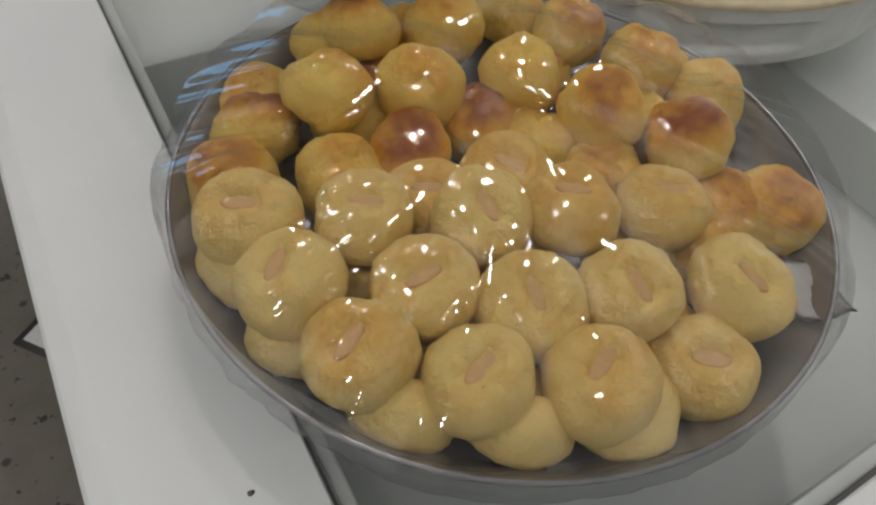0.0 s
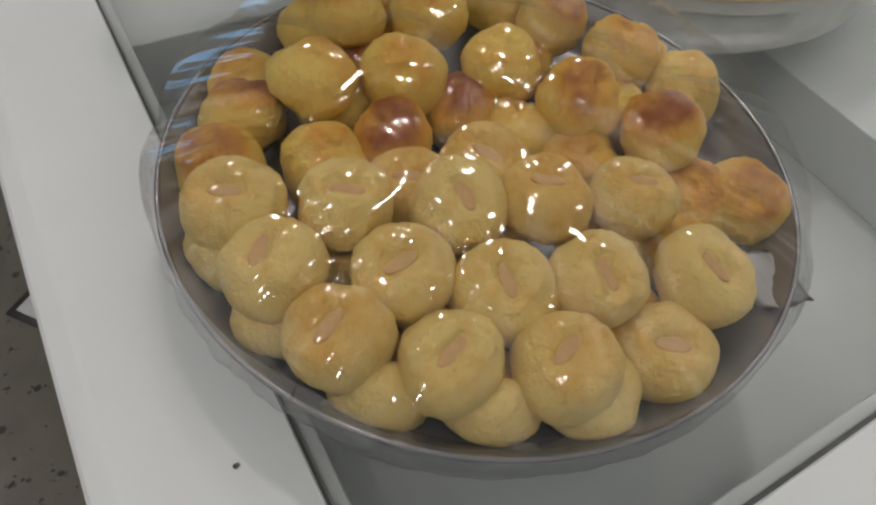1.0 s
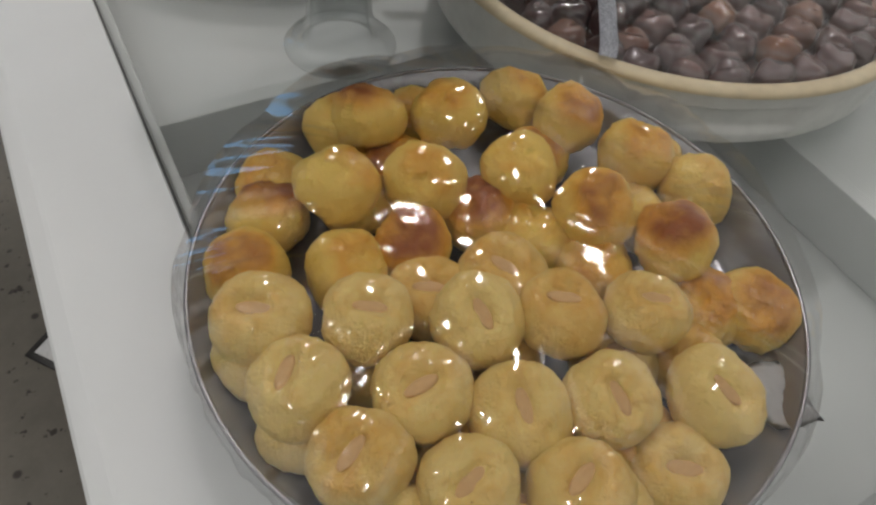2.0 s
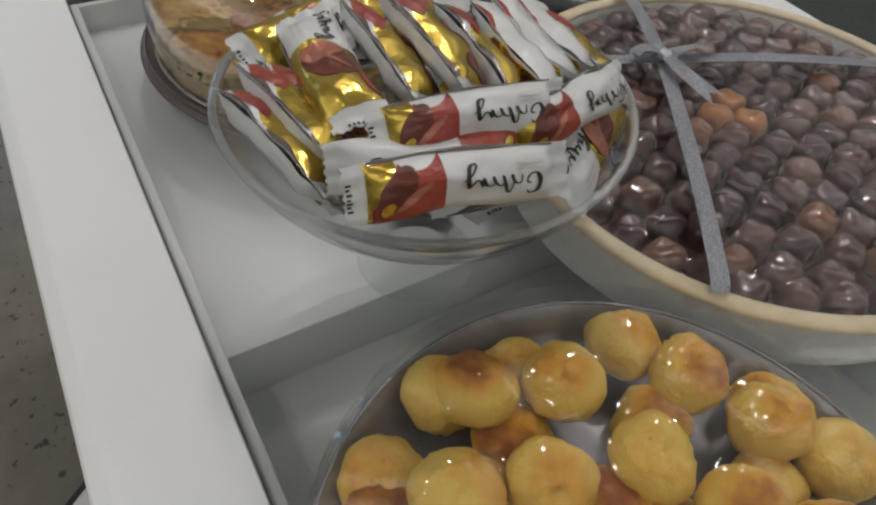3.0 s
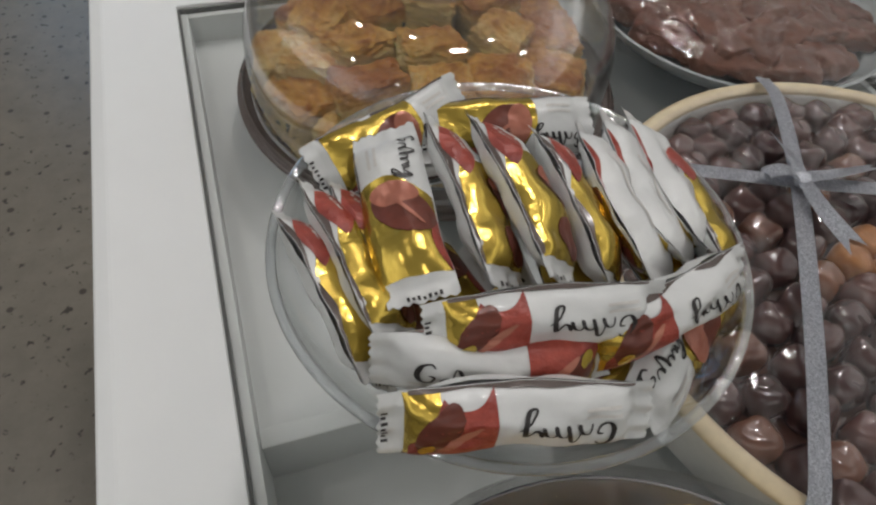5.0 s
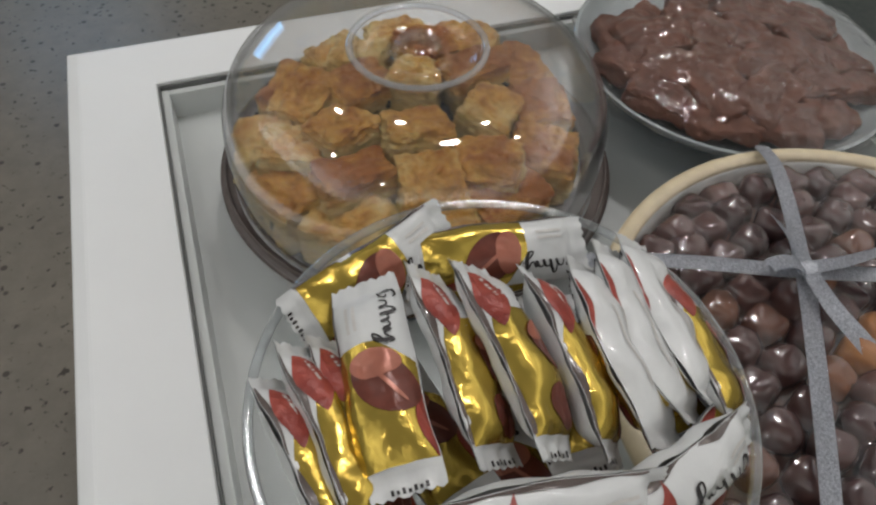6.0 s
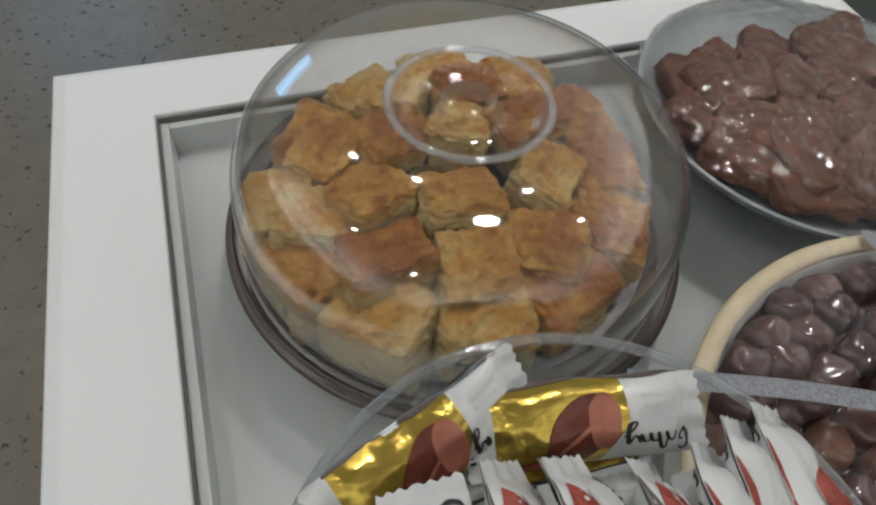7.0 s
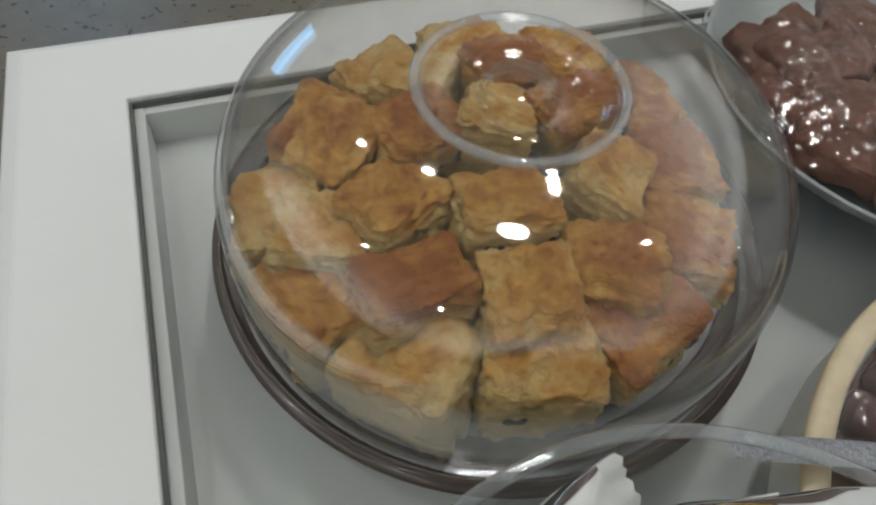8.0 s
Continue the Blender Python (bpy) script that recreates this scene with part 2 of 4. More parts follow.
def box(lo, hi, bevel=0.0, seg=2, bm=None):
    bm = bm or bmesh.new()
    made = bmesh.ops.create_cube(bm, size=1)["verts"]
    lo, hi = Vector(lo), Vector(hi)
    for v in made:
        v.co = Vector([(lo[i] + hi[i]) / 2 + v.co[i] * (hi[i] - lo[i]) for i in range(3)])
    if bevel:
        edges = {e for v in made for e in v.link_edges}
        bmesh.ops.bevel(bm, geom=list(edges), offset=bevel, segments=seg, affect="EDGES", profile=0.6)
    return bm


def lathe(profile, seg=96, shape=None, bm=None):
    """Turns (radius, height) pairs round z. shape(r, z, angle) may move a ring's point."""
    bm = bm or bmesh.new()
    rings = []
    for r, z in profile:
        if r < 1e-6:
            rings.append([bm.verts.new((0, 0, z))])
            continue
        ring = []
        for k in range(seg):
            a = 2 * math.pi * k / seg
            rr, zz = shape(r, z, a) if shape else (r, z)
            ring.append(bm.verts.new((rr * math.cos(a), rr * math.sin(a), zz)))
        rings.append(ring)
    for a, b in zip(rings, rings[1:]):
        for k in range(seg):
            j = (k + 1) % seg
            if len(a) == 1 and len(b) == 1:
                break
            if len(a) == 1:
                bm.faces.new((a[0], b[k], b[j]))
            elif len(b) == 1:
                bm.faces.new((a[k], b[0], a[j]))
            else:
                bm.faces.new((a[k], b[k], b[j], a[j]))
    return bm


def curve_points(points, n):
    """A smooth line through the points (Catmull-Rom)."""
    pts = [Vector(p) for p in points]
    pts = [2 * pts[0] - pts[1]] + pts + [2 * pts[-1] - pts[-2]]
    out = []
    for i in range(1, len(pts) - 2):
        for k in range(n):
            t = k / n
            a, b, c, d = pts[i - 1:i + 3]
            out.append(0.5 * (2 * b + (c - a) * t + (2 * a - 5 * b + 4 * c - d) * t * t + (3 * b - a - 3 * c + d) * t ** 3))
    return out + [pts[-2]]


def profile(points, n=5):
    return [(max(p[0], 0.0), p[1]) for p in curve_points([(r, z, 0) for r, z in points], n)]


def wob(p, scale, seed):
    return noise.noise(Vector((p[0] * scale + seed * 7.3, p[1] * scale - seed * 3.1, p[2] * scale + seed)))


# ---- the room ----
def structure(name, bm, material, label, smooth=False):
    return tagged(part(name, bm, material, None, label, smooth), kind="structure")


structure("floor", box((-2.6, -2.8, FLOOR - 0.1), (3.0, 2.8, FLOOR)), TERRAZZO, "grey-brown speckled terrazzo floor")
structure("ceiling", box((-2.6, -2.8, CEIL), (3.0, 2.8, CEIL + 0.1)), PLASTER, "plain pale ceiling")
structure("wall_west", box((-2.7, -2.8, FLOOR), (-2.6, 2.8, CEIL)), PLASTER, "plain pale wall")
structure("wall_east", box((3.0, -2.8, FLOOR), (3.1, 2.8, CEIL)), PLASTER, "plain pale wall")
structure("wall_north", box((-2.7, 2.8, FLOOR), (3.1, 2.9, CEIL)), PLASTER, "plain pale wall")
structure("wall_south", box((-2.7, -2.9, FLOOR), (3.1, -2.8, CEIL)), PLASTER, "plain pale wall")

# ---- the table ----
IN_R, IN_F = 0.585, -0.81            # right and front inner edges; left and back ones are at 0
OUT_L, OUT_B, OUT_R, OUT_F = -0.0765, 0.0725, 0.661, -0.886
LIP = 0.0065


def build_table():
    t = thing("coffee_table", (0.3, -0.4, FLOOR), "white lacquered coffee table with an inset glass top", "table")
    t_inv = Matrix.Translation((-0.3, 0.4, -FLOOR))

    def add(name, bm, mat, label="", smooth=False):
        return part(name, bm, mat, t, label, smooth, t_inv)

    g = 0.0017
    bm = bmesh.new()
    loops = []
    for inset, z in ((0.0715, -0.035), (0.0715, -0.0008), (0.0708, 0.0), (0.0125, 0.0), (0.0105, -0.0004), (0.0022, -0.0042), (0.0006, -0.0058), (0.0, -0.008), (0.0, -0.035)):
        # inset from the outer edge; the inner edge keeps the same gap all round
        k = inset / 0.0715
        l, r, f, bk = OUT_L + k * (-g - OUT_L), OUT_R + k * (IN_R + g - OUT_R), OUT_F + k * (IN_F - g - OUT_F), OUT_B + k * (g - OUT_B)
        loops.append([bm.verts.new(p) for p in ((l, f, z), (r, f, z), (r, bk, z), (l, bk, z))])
    for a, b in zip(loops, loops[1:] + loops[:1]):
        for i in range(4):
            bm.faces.new((a[i], a[(i + 1) % 4], b[(i + 1) % 4], b[i]))
    add("frame", bm, WHITE)
    # dark seal in the joint, then the white lip that carries the glass
    for lo, hi in (((-g, IN_F - g, -0.03), (0, g, -0.0035)), ((IN_R, IN_F - g, -0.03), (IN_R + g, g, -0.0035)),
                   ((0, 0, -0.03), (IN_R, g, -0.0035)), ((0, IN_F - g, -0.03), (IN_R, IN_F, -0.0035))):
        add("joint_seal", box(lo, hi), GAP, "dark joint round the glass")
    for lo, hi in (((0, IN_F, -0.10), (LIP, 0, -0.0075)), ((IN_R - LIP, IN_F, -0.10), (IN_R, 0, -0.0075)),
                   ((LIP, -LIP, -0.10), (IN_R - LIP, 0, -0.0078)), ((LIP, IN_F, -0.10), (IN_R - LIP, IN_F + LIP, -0.0078))):
        add("glass_lip", box(lo, hi, 0.001, 2), WHITE_IN)
    add("glass_pane", box((0.0006, IN_F + 0.0006, -0.0068), (IN_R - 0.0006, -0.0006, -0.0008), 0.0008, 1), TABLE_GLASS, "clear glass pane set flush in the frame")
    # raised shelf boards beside a deeper well
    add("shelf_board", box((LIP, -0.402, -0.055), (IN_R - LIP, -LIP, -0.034)), WHITE_IN)
    add("shelf_board", box((0.41, IN_F + LIP, -0.055), (IN_R - LIP, -0.4155, -0.034)), WHITE_IN)
    add("divider", box((LIP, -0.415, -0.0775), (IN_R - LIP, -0.4025, -0.028), 0.001), WHITE_IN)
    add("divider", box((0.397, IN_F + LIP, -0.0775), (0.4095, -0.4155, -0.028), 0.001), WHITE_IN)
    add("well_floor", box((LIP, IN_F + LIP, -0.115), (IN_R - LIP, -LIP, -0.078)), WHITE_IN)
    add("apron", box((OUT_L + 0.012, OUT_F + 0.012, -0.135), (OUT_R - 0.012, OUT_B - 0.012, -0.1162), 0.002), WHITE)
    for x in (OUT_L + 0.05, OUT_R - 0.05):
        for y in (OUT_F + 0.05, OUT_B - 0.05):
            add("leg", box((x - 0.03, y - 0.03, FLOOR), (x + 0.03, y + 0.03, -0.136), 0.004), WHITE)
    for lo, hi in (((OUT_L + 0.012, OUT_F + 0.012, -0.1159), (OUT_L + 0.03, OUT_B - 0.012, -0.0352)), ((OUT_R - 0.03, OUT_F + 0.012, -0.1159), (OUT_R - 0.012, OUT_B - 0.012, -0.0352)),
                   ((OUT_L + 0.0301, OUT_B - 0.03, -0.1159), (OUT_R - 0.0301, OUT_B - 0.012, -0.0352)), ((OUT_L + 0.0301, OUT_F + 0.012, -0.1159), (OUT_R - 0.0301, OUT_F + 0.03, -0.0352))):
        add("side_panel", box(lo, hi), WHITE)


build_table()


# ---- plate of cookies ----
PX, PY = 0.1225, -0.6357


def build_plate():
    t = thing("plate", (PX, PY, 0), "round grey shallow serving plate piled with cookies", "plate")
    prof = profile([(0.0, 0.010), (0.05, 0.010), (0.112, 0.0105), (0.127, 0.0165), (0.137, 0.028), (0.1415, 0.0325), (0.1425, 0.0318), (0.1405, 0.029),
                    (0.130, 0.0145), (0.112, 0.0062), (0.09, 0.0035), (0.085, 0.0005), (0.08, 0.0005), (0.078, 0.004), (0.0, 0.004)], 4)
    part("dish", lathe(prof, 128), SMOKE_GLASS, t)
    ring = [(0.1415 + 0.0012 * math.cos(a), 0.0325 + 0.0012 * math.sin(a)) for a in np.linspace(0, 2 * math.pi, 9)]
    part("rim", lathe(ring, 128), SMOKE_GLASS, t)


def disc_mesh(seed, slot=True):
    """A domed round cookie with a pressed slit, its base at z = 0."""
    bm = bmesh.new()
    rnd = random.Random(seed)
    R, Hh = 0.0195, 0.0235
    ex, ey = rnd.uniform(0.95, 1.06), rnd.uniform(0.94, 1.04)
    cx, cy = rnd.uniform(-0.002, 0.002), rnd.uniform(-0.002, 0.004)
    prof = [(0.0, 0.0), (0.55, 0.0), (0.84, 0.01), (0.96, 0.10), (1.02, 0.25), (1.02, 0.40), (0.97, 0.58), (0.90, 0.70), (0.80, 0.80), (0.7, 0.87), (0.6, 0.92), (0.5, 0.95),
            (0.42, 0.97), (0.34, 0.985), (0.27, 0.992), (0.2, 0.997), (0.13, 1.0), (0.06, 1.0), (0.0, 1.0)]
    lathe([(r * R, z * Hh) for r, z in prof], 44, None, bm)
    for v in bm.verts:
        v.co.x *= ex
        v.co.y *= ey
        q = v.co.copy()
        amount = 0.0019 * wob(q, 75, seed) + 0.0009 * wob(q, 260, seed + 3)
        v.co += Vector((q.x, q.y, max(q.z - 0.008, 0))).normalized() * amount
        if q.z < 0.004:
            v.co.xy *= 1 + 0.05 * wob(q, 480, seed + 9)
        if slot and q.z > 0.012:
            v.co.z -= 0.0062 * math.exp(-(((q.x - cx) / 0.0090) ** 4 + ((q.y - cy) / 0.0046) ** 2))
        v.co.z = max(v.co.z, 0)
    return bm, (cx, cy)


def sliver_mesh(c):
    bm = box((c[0] - 0.0074, c[1] - 0.0031, 0.0160), (c[0] + 0.0074, c[1] + 0.0031, 0.0192), 0.0010, 2)
    bmesh.ops.subdivide_edges(bm, edges=[e for e in bm.edges if abs(e.verts[0].co.x - e.verts[1].co.x) > 0.008], cuts=6)
    for v in bm.verts:
        k = min(1.0, abs(v.co.x - c[0]) / 0.0074)
        v.co.y = c[1] + (v.co.y - c[1]) * (1 - 0.75 * k ** 2.5)
        v.co.z += 0.0006 * wob(v.co, 260, c[0] * 900)
    return bm


def ball_mesh(seed):
    """A tall round bun with a flat foot and slightly cracked sides."""
    bm = bmesh.new()
    rnd = random.Random(seed)
    R, Hh = 0.0196, 0.029
    prof = [(0.0, 0.0), (0.5, 0.0), (0.78, 0.015), (0.92, 0.10), (1.0, 0.24), (1.03, 0.38), (1.01, 0.52), (0.95, 0.66), (0.86, 0.78), (0.74, 0.87), (0.6, 0.935), (0.44, 0.975), (0.28, 0.995), (0.14, 1.0), (0.0, 1.0)]
    lathe([(r * R, z * Hh) for r, z in prof], 36, None, bm)
    flat = rnd.uniform(0, 6.28)
    for v in bm.verts:
        q = v.co.copy()
        d = Vector((q.x, q.y, q.z - 0.013))
        k = 0.0028 * wob(q, 62, seed) + 0.0012 * wob(q, 200, seed + 5)
        side = math.cos(math.atan2(q.y, q.x) - flat)
        if side > 0.55:
            k -= 0.0060 * (side - 0.55) - 0.0012 * wob((q.x, q.y, q.z * 3.5), 300, seed + 2)
        v.co += d.normalized() * k if d.length > 1e-6 else d
        v.co.z = max(v.co.z, 0)
    return bm


build_plate()

FRONT = [(0.012, -0.624, 0.046, -33), (0.050, -0.643, 0.046, -33), (0.093, -0.663, 0.046, -93), (0.125, -0.677, 0.046, -33), (0.159, -0.692, 0.046, -30), (0.014, -0.660, 0.046, 47),
         (0.057, -0.682, 0.044, 2), (0.087, -0.705, 0.044, -103), (0.122, -0.716, 0.044, -93), (0.162, -0.733, 0.042, -73), (0.024, -0.695, 0.044, 27), (0.055, -0.721, 0.043, 17),
         (0.090, -0.741, 0.042, 22), (0.134, -0.750, 0.029, -33), (0.116, -0.646, 0.042, -63)]
UNDER = [(0.083, -0.638, 0.034, -33), (-0.005, -0.630, 0.027, 0), (0.045, -0.655, 0.024, -33), (0.003, -0.670, 0.025, 20), (0.027, -0.715, 0.024, -33), (0.059, -0.741, 0.024, -23),
         (0.096, -0.756, 0.024, 40), (0.102, -0.670, 0.024, 10), (0.099, -0.714, 0.024, -33), (0.145, -0.700, 0.024, 0), (0.062, -0.695, 0.024, 60), (0.175, -0.715, 0.024, 15), (0.130, -0.735, 0.022, 0)]
BACK = [(0.102, -0.538, 0.046), (0.143, -0.552, 0.048), (0.186, -0.540, 0.036), (0.199, -0.570, 0.044), (0.062, -0.572, 0.048), (0.106, -0.584, 0.048), (0.157, -0.599, 0.050),
        (0.174, -0.634, 0.050), (0.219, -0.608, 0.044), (0.239, -0.638, 0.036), (0.198, -0.670, 0.046), (0.033, -0.568, 0.030), (0.078, -0.579, 0.028), (0.090, -0.608, 0.034),
        (0.129, -0.608, 0.032), (0.149, -0.628, 0.030), (0.168, -0.654, 0.030), (0.053, -0.607, 0.034), (0.019, -0.587, 0.030), (0.218, -0.706, 0.030), (0.198, -0.696, 0.026),
        (0.136, -0.524, 0.027), (0.240, -0.606, 0.027), (0.085, -0.520, 0.027), (0.180, -0.580, 0.026), (0.115, -0.555, 0.026), (0.205, -0.640, 0.026), (0.050, -0.545, 0.027)]


def build_cookies():
    rnd = random.Random(4)
    made = []
    for s in range(7):
        bm, c = disc_mesh(s)
        ob = part("cookie", bm, COOKIE)
        part("almond_sliver", sliver_mesh(c), ALMOND, ob, "brown almond sliver pressed into the top")
        made.append(ob)
    for k, (x, y, z, a) in enumerate(FRONT + UNDER):
        src = made[k % 7]
        out = Vector((x - PX, y - PY, 0))
        lean = 9 + 60 * max(out.length - 0.06, 0) if k < len(FRONT) else 6 - 480 * max(out.length - 0.07, 0)
        reach = out.length + 0.013
        z = max(z, 0.0235 + max(0, reach - 0.124) * 0.35)
        if k >= len(FRONT) and out.length > 0.1185:
            x, y = PX + out.x * 0.1185 / out.length, PY + out.y * 0.1185 / out.length
        axis = Vector((-out.y, out.x, 0.0001)).normalized()
        # lean outwards, and a little at random
        m = Matrix.Translation((x, y, z - 0.013)) @ Matrix.Rotation(radians(lean + rnd.uniform(-5, 5)), 4, axis) @ pose(0, 0, 0, rnd.uniform(-6, 6), rnd.uniform(-6, 6), a + (180 if rnd.random() < 0.3 else 0))
        if k < 7:
            ob = src
            ob.matrix_basis = m
        else:
            ob = copy_thing(src, m)
        tagged(ob, "pale golden round cookie with a pressed almond slit", "cookie", "cookies on the plate")
    balls = [part("cookie_ball", ball_mesh(20 + s), BALL) for s in range(7)]
    for k, (x, y, z) in enumerate(BACK):
        reach = math.hypot(x - PX, y - PY) + 0.013
        z = max(z, 0.0255 + max(0, reach - 0.124) * 0.6)
        m = Matrix.Translation((x, y, z - 0.0145)) @ pose(0, 0, 0, rnd.uniform(-28, 22), rnd.uniform(-22, 22), rnd.uniform(0, 360))
        ob = balls[k % 7] if k < 7 else copy_thing(balls[k % 7], m)
        ob.matrix_basis = m
        tagged(ob, "small round golden bun browned on top", "cookie", "cookies on the plate")


build_cookies()


def build_cling():
    """Cling film drawn over the pile and tucked under the rim."""
    tops = [(x, y, z + 0.0165) for x, y, z, *_ in FRONT] + [(x, y, z + 0.0185) for x, y, z in BACK]
    t = thing("cling_film", (PX, PY, 0), "clear glossy cling film stretched over the plate of cookies", "cling film")

    def folds(a):
        """Bunched creases, strongest on the two flanks of the plate."""
        flank = 0.35 + 0.65 * abs(math.cos(a - 2.9)) ** 3
        return flank * (math.sin(a * 31 + 3 * math.sin(a * 4)) + 0.7 * math.sin(a * 73 + 2 * math.sin(a * 7)))

    def over(r, z, a):
        x, y = PX + r * math.cos(a), PY + r * math.sin(a)
        h = 0.0345 + 0.0300 * (1 - (r / 0.143) ** 2.4)
        for cx, cy, cz in tops:
            d2 = (x - cx) ** 2 + (y - cy) ** 2
            if d2 < 0.004:
                h = max(h, cz + 0.0022 - max(0.0, math.sqrt(d2) - 0.009) * 0.46)
        p = (x * 0.8 + y * 0.6, (y * 0.8 - x * 0.6) * 0.25, 0)
        h += 0.0009 * max(0.0, 0.3 - abs(wob(p, 34, 2))) / 0.3 + 0.0012 * wob((x, y, 0), 22, 6)
        return r, h

    bm = lathe([(r, 0) for r in np.linspace(0, 0.1432, 60)], 480, over)
    for _ in range(30):
        bmesh.ops.smooth_vert(bm, verts=[v for v in bm.verts if math.hypot(v.co.x, v.co.y) < 0.142], factor=0.5, use_axis_x=True, use_axis_y=True, use_axis_z=True)
    for v in bm.verts:
        r, a = math.hypot(v.co.x, v.co.y), math.atan2(v.co.y, v.co.x)
        pull = max(0.0, r - 0.075) / 0.068
        ray = max(0.0, wob((math.cos(a), math.sin(a), 0), 22, 4)) ** 1.5
        v.co.z += pull * (1 - 0.75 * pull) * (0.0018 * folds(a) + 0.0030 * ray)
    part("stretched_sheet", bm, CLING, t)

    def under(r, z, a):
        if z == 0:
            return over(0.1432, 0, a)
        ruck = 0.0018 * folds(a)
        return r + ruck * -z * 0.22, 0.0335 + 0.006 * z + 0.002 * math.sin(a * 9)

    part("tucked_edge", lathe([(0.1432, 0), (0.1440, -0.6), (0.1447, -1.2), (0.1443, -2), (0.142, -3), (0.137, -4)], 480, under), CLING, t)


build_cling()


def build_paper():
    bm = bmesh.new()
    rows = []
    for i in range(9):
        row = []
        for j in range(7):
            u, v = i / 8 - 0.5, j / 6 - 0.5
            row.append(bm.verts.new((u * 0.036, v * 0.024 * (1 + 0.3 * u), 0.0022 * math.sin(u * 5) + 0.005 * max(0, u) ** 2 + 0.001 * math.sin(v * 9 + u * 4))))
        rows.append(row)
    for a, b in zip(rows, rows[1:]):
        for j in range(6):
            bm.faces.new((a[j], a[j + 1], b[j + 1], b[j]))
    bmesh.ops.solidify(bm, geom=bm.faces[:], thickness=0.0005)
    ob = part("paper_slip", bm, PAPER)
    ob.matrix_basis = pose(0.196, -0.746, 0.0262, -10, 24, 68)
    tagged(ob, "small slip of white paper tucked under the plate film", "paper")


build_paper()

# ---- pedestal bowl of chocolate bars ----
BX, BY, BZ, BR = 0.1354, -0.416, 0.1275, 0.1025


def build_bowl():
    t = thing("pedestal_bowl", (BX, BY, 0), "clear glass pedestal bowl heaped with wrapped chocolate bars", "bowl")
    bowl = profile([(0.0, 0.083), (0.03, 0.0835), (0.06, 0.088), (0.083, 0.101), (0.096, 0.117), (BR - 0.0015, BZ), (BR, BZ + 0.0012), (BR + 0.0018, BZ), (0.099, 0.114), (0.086, 0.096), (0.062, 0.082), (0.034, 0.0775), (0.0, 0.077)], 5)
    dish = part("bowl", lathe(bowl, 128), BOWL_GLASS, t)
    part("rim_edge", lathe([(BR + 0.0002 + 0.0022 * math.cos(a), BZ + 0.0002 + 0.0022 * math.sin(a)) for a in np.linspace(0, 2 * math.pi, 11)], 128), GLASS_EDGE, dish)
    stem = profile([(0.0225, 0.0764), (0.0205, 0.066), (0.0205, 0.04), (0.023, 0.018), (0.031, 0.007), (0.037, 0.0036), (0.0375, 0.002), (0.036, 0.0004), (0.03, 0.0004), (0.022, 0.006), (0.0195, 0.018), (0.018, 0.04), (0.018, 0.066), (0.019, 0.0764), (0.0225, 0.0764)], 4)
    part("stem", lathe(stem, 80), BOWL_GLASS, t)


build_bowl()
BL, BW, BT = 0.044, 0.0150, 0.0088     # half length, half width, half thickness of a bar


def bar_height(u, v, seed, side):
    """Half thickness of the pillow pack at u along and v across (each -1..1)."""
    uu = abs(u) / 0.84
    body = max(0.0, 1 - uu ** 5) ** 0.6 if uu < 1 else 0.0
    h = BT * body * max(0.0, 1 - abs(v) ** 2.6) ** 0.7
    n = Vector((u * 4 + seed, v * 2.2, side * 5 + seed * 2))
    h += body * (0.0022 * noise.noise(n * 0.8) + 0.0003 * noise.noise(n * 2.7) - 0.0016 * max(0.0, 0.25 - abs(noise.noise(Vector((u * 1.1 + seed * 3, v * 2.4, side))))))
    crease = 0.0011 * math.sin(v * 9 + seed + 2 * u) * max(0, uu - 0.6)
    return max(h, 0) + 0.00025 + (crease if side > 0 else -crease * 0.5)


def bar_point(u, v, seed, side, lift):
    """A point of the wrapper: curved a little along its length, its ends drawn in and twisted."""
    bend = 0.004 * (u * u) * math.sin(seed * 1.7) + 0.0035 * v * max(0, abs(u) - 0.6) * math.cos(seed * 2.3 + u)
    pinch = 1 - 0.10 * max(0, abs(u) - 0.7) / 0.3 + 0.035 * math.sin(u * 6 + seed * 1.3 + (2 if v > 0 else 0))
    sway = 0.0011 * math.sin(u * 3 + seed * 2.1)
    return (u * BL, v * BW * pinch + sway, side * (bar_height(u, v, seed, side) + lift) + bend)


def bar_patch(bm, seed, us, edge, side, lift=0.0):
    """Strip of the wrapper's face: for each u a range of v from edge(u)."""
    rows = []
    for u in us:
        v0, v1 = edge(u)
        rows.append([bm.verts.new(bar_point(u, v0 + (v1 - v0) * k / 14, seed, side, lift)) for k in range(15)])
    for a, b in zip(rows, rows[1:]):
        for k in range(14):
            q = (a[k], b[k], b[k + 1], a[k + 1])
            bm.faces.new(q if side < 0 else q[::-1])
    return bm


